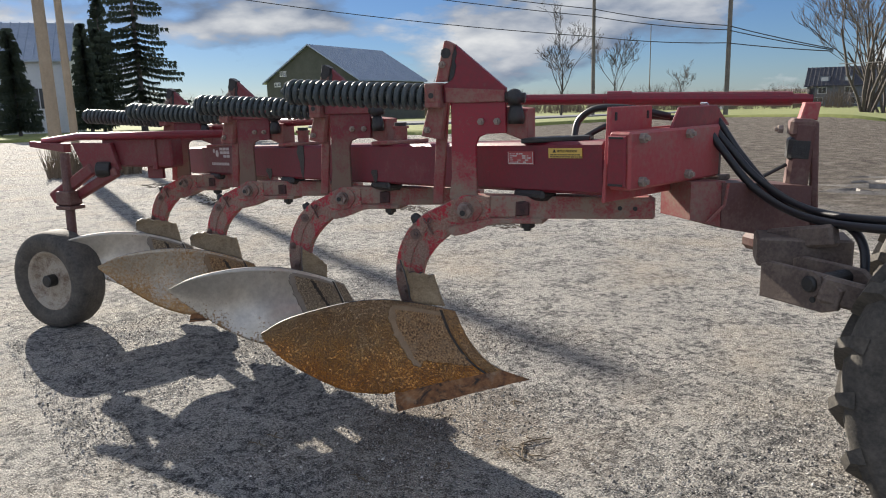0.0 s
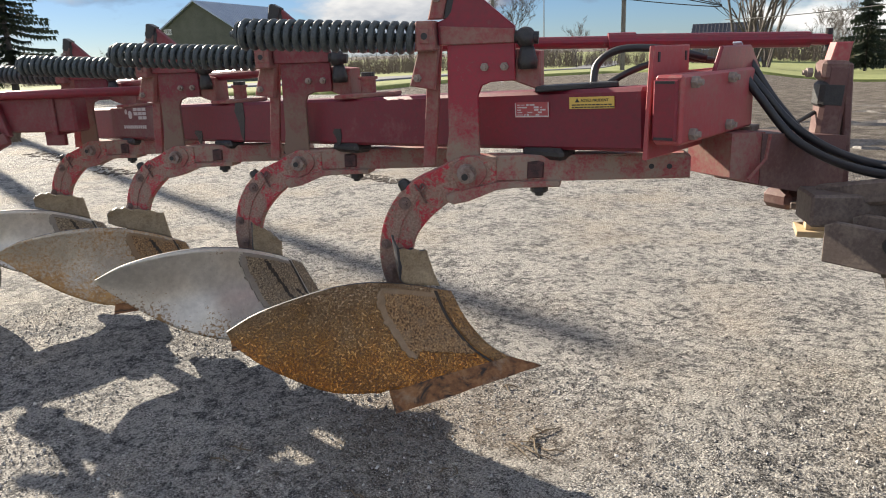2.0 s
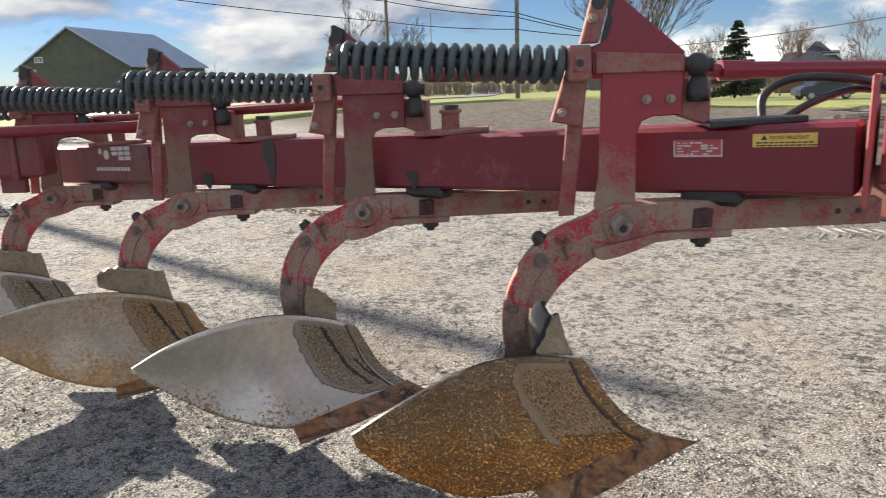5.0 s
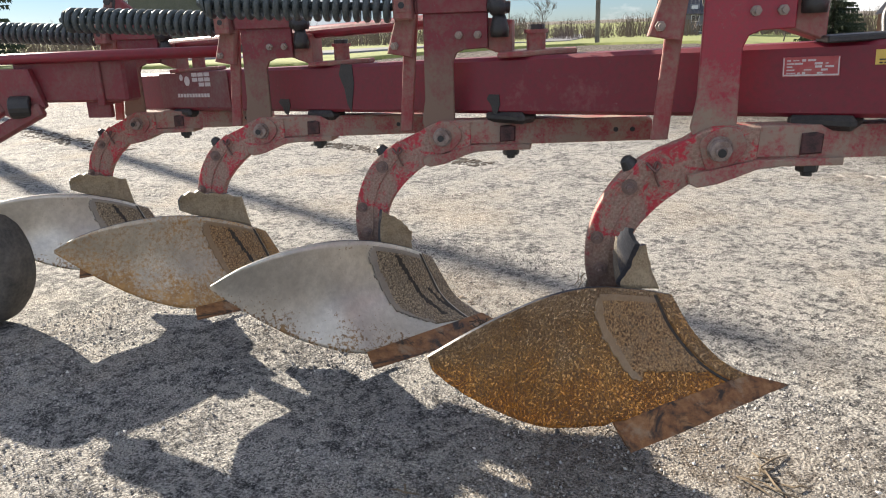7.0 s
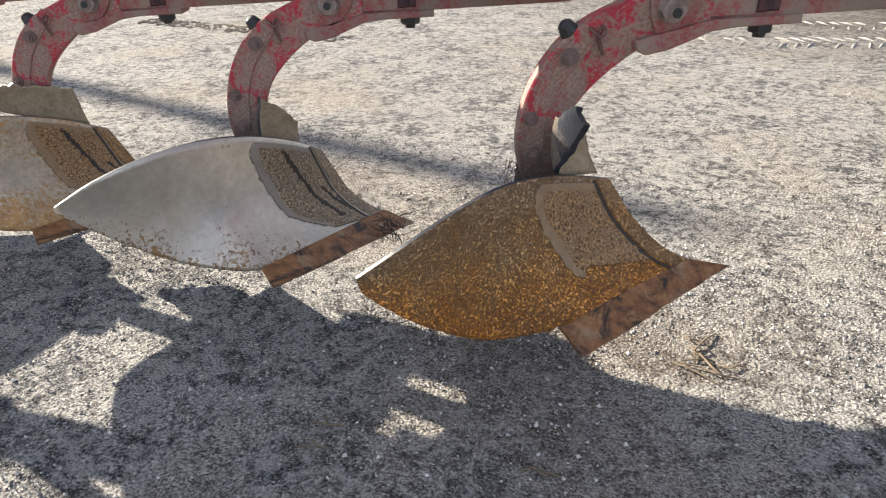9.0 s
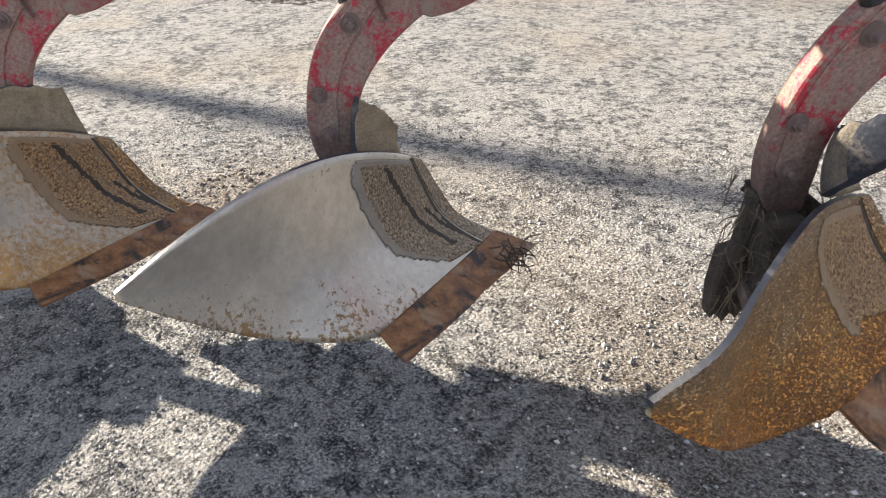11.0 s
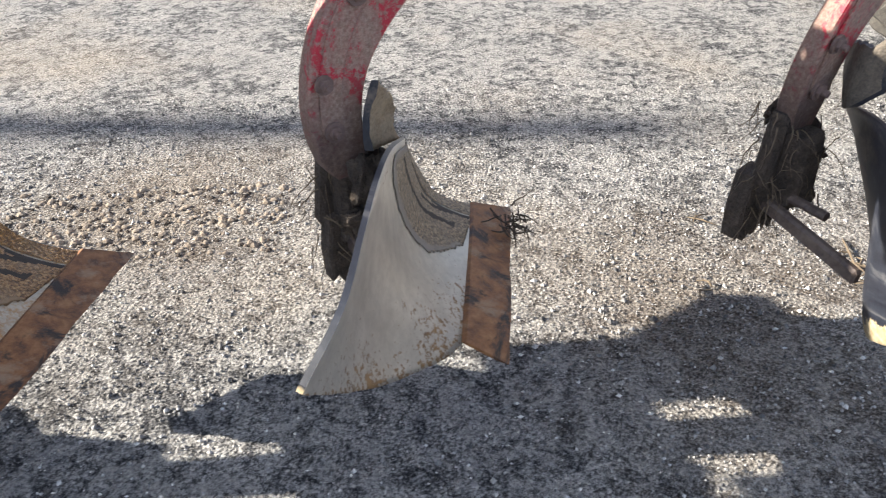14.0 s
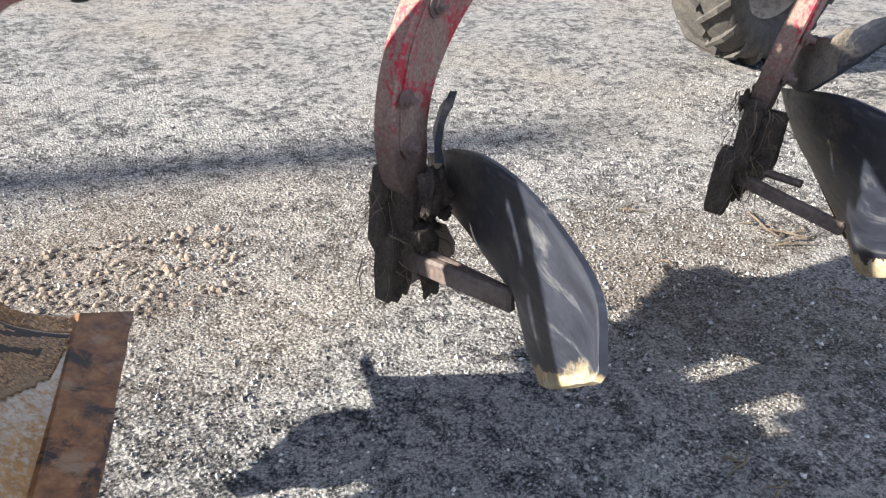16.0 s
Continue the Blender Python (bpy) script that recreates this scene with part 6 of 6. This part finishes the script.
for u in (7.5, 12.5, 17.5, 22.5):
    door = part("door", box((0.08, 3.2, 3.3), (-0.03, u, 1.65), bev=0.01), SIDING, shed, "white panelled shed door")
    part("door_frame", frame_ring(3.2, 3.3, (-0.06, u, 1.65), True), TIN, door)


spruce("spruce_tree", polar(73.6, 52), 12.5, 4.0, 1, open_boughs=True)
spruce("spruce_tree", polar(75.9, 60), 10.0, 2.0, 2)
spruce("spruce_tree", polar(15.1, 75), 5.7, 3.0, 3, open_boughs=True)
for az, d, h, w, sd in ((81.4, 50, 6.2, 1.5, 4), (77.0, 50, 6.6, 1.3, 5), (76.2, 53, 6.6, 1.0, 6)):
    spruce("cedar_tree", polar(az, d), h, w, sd, "narrow dark cedar beside the white house")
bare_tree("bare_tree", polar(22.2, 66), 14.5, 11, 0.40, "large leafless tree forking low into many upright limbs", 6, 0.009, 8)
bare_tree("bare_tree", polar(21.2, 72), 12.5, 12, 0.40, "large leafless tree forking low into many upright limbs", 6, 0.009, 6)
bare_tree("bare_tree", polar(10.6, 128), 8.0, 21, 0.5, depth=6, trunk=0.010)
bare_tree("bare_tree", polar(7.0, 130), 8.5, 22, 0.5, depth=6, trunk=0.010)
bare_tree("bare_tree", polar(17.8, 95), 6.5, 23, 0.5, depth=6, trunk=0.010)
bare_tree("bare_tree", polar(42.8, 75), 10.0, 13, 0.55, depth=6, trunk=0.012)
bare_tree("bare_tree", polar(38.9, 90), 8.5, 14, 0.55, depth=6, trunk=0.012)
bare_tree("bare_tree", polar(12.1, 80), 6.0, 15, 0.5, depth=6, trunk=0.012)
bare_tree("bare_tree", polar(16.4, 85), 5.8, 16, 0.5, depth=6, trunk=0.012)
bare_tree("bare_tree", polar(34.0, 110), 5.5, 17, 0.5, depth=6, trunk=0.012)
brush_line("hedgerow", 22, 54, 130, 4.2, 3, 420, "brown leafless hedgerow along the horizon")
brush_line("far_woods", -12, 24, 150, 7.0, 4, 420, "grey-brown bare woods far behind the houses")
brush_line("far_woods", 52, 90, 150, 6.0, 5, 360, "grey-brown bare woods far behind the barn")
brush_line("far_woods", 90, 348, 220, 9.0, 6, 500, "grey-brown bare woods round the yard")


def pole(p, h, r0, mat, label, lean=(0, 0)):
    h -= p.z
    ob = empty("utility_pole", Matrix.Translation(p), label, "pole", "utility poles")
    part("shaft", cyl((0, 0, -0.3), (lean[0], lean[1], h), r0, 12, r0 * 0.75), mat, ob)
    if mat == POLEWOOD:
        part("crossarm", box((1.8, 0.1, 0.12), (lean[0], lean[1], h - 0.8), (0, 0, 40)), mat, ob)
    return ob


pole(polar(40.4, 58), 12, 0.15, POLEWOOD, "grey wooden utility pole beside the road")
pole(polar(31.0, 50), 12, 0.15, POLEWOOD, "grey wooden utility pole beside the road")
pole(polar(79.3, 25), 8.4, 0.19, POLEPALE, "pale wooden pole at the edge of the yard")
pole(polar(78.15, 34), 13.3, 0.16, POLEPALE, "pale wooden pole at the edge of the yard")


def cable(a, b, sag, label="thin black overhead cable strung between poles"):
    a, b = Vector(a), Vector(b)
    pts = [a.lerp(b, i / 14) - Vector((0, 0, sag * 4 * (i / 14) * (1 - i / 14))) for i in range(15)]
    return thing("overhead_cable", sweep(pts, 0.030, 5), WIRE, label, "cable", "overhead cables")


# three wires from pole to pole, then down behind the large tree
for high, at_a, at_b, low_end in ((12.0, 7.62, 5.34, 3.52), (11.3, 7.10, 5.08, 3.46), (9.15, 5.65, 4.31, 3.40)):
    a, b = polar(40.45, 58, at_a, False), polar(31.15, 50, at_b, False)
    cable(a, polar(66, 60, high, False), 0.25)
    cable(b, a, 0.15)
    cable(polar(24.4, 47, low_end, False), b, 0.05)
cable(polar(4.6, 40, 3.6, False), polar(24.0, 62, 3.1, False), 0.3)
mast_pole = empty("radio_mast", Matrix.Translation(polar(36.4, 180)), "thin grey radio mast far behind the hedgerow", "mast")
part("shaft", cyl((0, 0, -0.3), (0, 0, 18.0), 0.14, 6, 0.08), POLEWOOD, mast_pole)


def car():
    ob = empty("parked_car", Matrix.Translation((-9.6, 57.1, fall(-9.6, 57.1) + 0.12)) @ pose(0, 0, 0, 0, 0, 38), "dark blue compact car parked on the grass edge", "car")
    body = plate([(-1.95, 0.35), (-1.98, 0.75), (-1.75, 0.92), (-1.2, 1.0), (-0.55, 1.45), (0.75, 1.48), (1.45, 1.05), (1.95, 0.9), (2.0, 0.4), (1.6, 0.28), (-1.6, 0.28)], -0.82, 0.82, 0.09)
    part("body", body, CARPAINT, ob)
    part("side_window", plate([(-1.0, 1.02), (-0.5, 1.38), (0.68, 1.4), (1.15, 1.05)], -0.84, -0.80, 0.01), WINDOW, ob)
    part("side_window", plate([(-1.0, 1.02), (-0.5, 1.38), (0.68, 1.4), (1.15, 1.05)], 0.80, 0.84, 0.01), WINDOW, ob)
    for x in (-1.25, 1.25):
        for y in (-0.80, 0.80):
            wob = part("wheel", cyl((x, y - 0.1, 0.32), (x, y + 0.1, 0.32), 0.32, 20, bev=0.03), RUBBER, ob)
            part("rim", cyl((x, y - 0.11, 0.32), (x, y + 0.11, 0.32), 0.19, 16), TIN, wob)


car()

# dry weeds at the yard's edge, twigs and scraps on the ground
r = random.Random(8)
bm = bmesh.new()
for _ in range(700):
    az, d = r.uniform(74, 80), r.uniform(17.5, 19)
    p = polar(az, d)
    b = p + Vector((r.gauss(0, 0.12), r.gauss(0, 0.12), r.uniform(0.25, 0.75)))
    w = Vector((0.006, 0.012, 0))
    bm.faces.new([bm.verts.new(q) for q in (p - w, p + w, b)])
thing("dry_weeds", bm, ROOT, "clump of dry pale weeds at the yard's edge", "weeds", kind="stuff")


def twig(x, y, a, size, q):
    d = Vector((math.cos(a), math.sin(a), 0)) * size
    pts = [-d, -d * 0.3 + Vector((q.gauss(0, 0.012), q.gauss(0, 0.012), 0.008)), d * 0.4 + Vector((q.gauss(0, 0.012), 0, 0.006)), d]
    ob = thing("twig", sweep(pts, [0.002, 0.0034, 0.003, 0.001], 5), ROOT, "dry broken twig lying on the gravel", "twig", "twigs on the ground")
    ob.location = (x, y, ground_z(x, y) + 0.006)


q = random.Random(2)
for i, p in enumerate(((0.188, 0.152), (-0.651, -0.614), (-0.628, -0.69), (0.05, -0.22), (-0.05, -0.55), (-0.31, 0.08), (-0.2, 0.45), (0.35, -0.9))):
    for _ in range(8 if i == 0 else 2):
        s = 0.09 if i == 0 else 0.05
        twig(p[0] + q.gauss(0, s * 0.35), p[1] + q.gauss(0, s * 0.35), q.uniform(0, 6.28), s * q.uniform(0.4, 1.1), q)


def crust(x0, x1, y0, y1, n, seed, mat, label, big=0.026, flat=0.35):
    """Broken crust of dried sand."""
    r = random.Random(seed)
    bm = bmesh.new()
    for _ in range(n):
        x, y = r.uniform(x0, x1), r.uniform(y0, y1)
        own = bmesh.new()
        bmesh.ops.create_icosphere(own, subdivisions=1, radius=r.uniform(0.3, 1.0) * big)
        turn = r.uniform(0, 3)
        for v in own.verts:
            v.co *= 1 + 0.45 * noise.noise(v.co * 60 + Vector((x * 9, y * 9, 0)))
            v.co.z *= flat
        own.transform(Matrix.Translation((x, y, ground_z(x, y) + 0.002)) @ Matrix.Rotation(turn, 4, "Z"))
        merge(bm, own)
    thing("sand_crust", bm, mat, label, "sand", kind="stuff")


crust(-2.45, -1.5, 0.36, 0.80, 230, 3, SAND, "broken crust of dried sand on the yard", 0.016, 0.6)
crust(-2.45, -1.5, 0.36, 0.80, 190, 13, MUD, "dark crumbs of earth on the sandy crust", 0.011, 0.8)
crust(-6.8, -4.0, 3.75, 4.05, 420, 4, MUD, "dark clods of earth along a rut", 0.032)
crust(-12.5, -8.5, 1.9, 2.3, 260, 6, MUD, "dark clods of earth along a rut", 0.04)
crust(2.0, 5.5, 5.0, 8.5, 160, 5, MUD, "dark clods of earth along a rut", 0.05)


def furrows(n, seed):
    """Wheel-churned ridges across the field beside the yard."""
    r = random.Random(seed)
    bm = bmesh.new()
    for _ in range(n):
        x, y = r.uniform(-3, 16), r.uniform(8.5, 30)
        a = radians(r.gauss(14, 7))
        ln, w = r.uniform(0.5, 2.6), r.uniform(0.04, 0.13)
        pts, rad = [], []
        for s in range(7):
            f = s / 6 - 0.5
            pts.append(Vector((x + math.cos(a) * ln * f + r.gauss(0, 0.03), y + math.sin(a) * ln * f + r.gauss(0, 0.05), -0.4 * w)))
            rad.append(w * (1.05 - 1.8 * abs(f)) * r.uniform(0.7, 1.2))
        sweep(pts, rad, 6, bm)
    thing("mud_ridges", bm, FIELD, "churned muddy ridges on the field beside the yard", "mud", kind="stuff")


furrows(520, 9)


def tyre_track(x0, y0, heading, length, width, seed):
    """Pressed tread bars left by a tractor tyre."""
    r = random.Random(seed)
    d = Vector((math.cos(heading), math.sin(heading), 0))
    s = Vector((-d.y, d.x, 0))
    bm = bmesh.new()
    for k in range(int(length / 0.11)):
        for side in (-1, 1):
            if r.random() < 0.25:
                continue
            a = Vector((x0, y0, -0.006)) + d * (0.11 * k + (0.055 if side > 0 else 0)) + s * side * 0.02
            b = a + s * side * width / 2 - d * 0.10
            a.z, b.z = ground_z(a.x, a.y) - 0.008, ground_z(b.x, b.y) - 0.008
            b += Vector((r.gauss(0, 0.015), r.gauss(0, 0.015), 0))
            sweep([a, a.lerp(b, 0.5) + Vector((0, 0, r.uniform(0.002, 0.010))), b], [0.008, 0.014, 0.008], 5, bm)
    thing("tyre_track", bm, TRACK, "tread marks pressed into the damp yard", "tyre track", kind="stuff")


tyre_track(-0.9, 4.9, 0.35, 2.6, 0.42, 1)
tyre_track(-0.5, 5.9, 0.30, 2.8, 0.42, 2)


def gravel():
    """Loose stones, thickest where the walk passes."""
    r = np.random.default_rng(4)
    base = np.array([(1, 0, 0), (-1, 0, 0), (0, 1, 0), (0, -1, 0), (0, 0, 1), (0, 0, -1)], float)
    tris = np.array([(4, 0, 2), (4, 2, 1), (4, 1, 3), (4, 3, 0), (5, 2, 0), (5, 1, 2), (5, 3, 1), (5, 0, 3)])
    n = 62000
    x = np.concatenate([r.uniform(-3.2, 1.6, n), r.uniform(-9, 4, n // 2)])
    y = np.concatenate([r.uniform(-1.4, 1.6, n), r.uniform(-2.5, 7, n // 2)])
    size = np.minimum(0.0022 * (1 + r.pareto(3.4, len(x))), 0.0085)
    verts = base[None] * (size[:, None, None] * r.uniform(0.6, 1.25, (len(x), 1, 3))) * r.uniform(0.6, 1.3, (len(x), len(base), 1))
    z = (0.0159 * x - 0.0026 * y) * np.exp(-(x * x + y * y) / 64.0)
    verts += np.stack([x, y, z + size * 0.25], 1)[:, None]
    faces = tris[None] + (np.arange(len(x)) * len(base))[:, None, None]
    me = bpy.data.meshes.new("loose_gravel")
    me.from_pydata(verts.reshape(-1, 3).tolist(), [], faces.reshape(-1, 3).tolist())
    me.materials.append(STONE)
    tagged(new("loose_gravel", me), "scattered small loose stones on the gravel yard", "gravel", kind="stuff")


gravel()
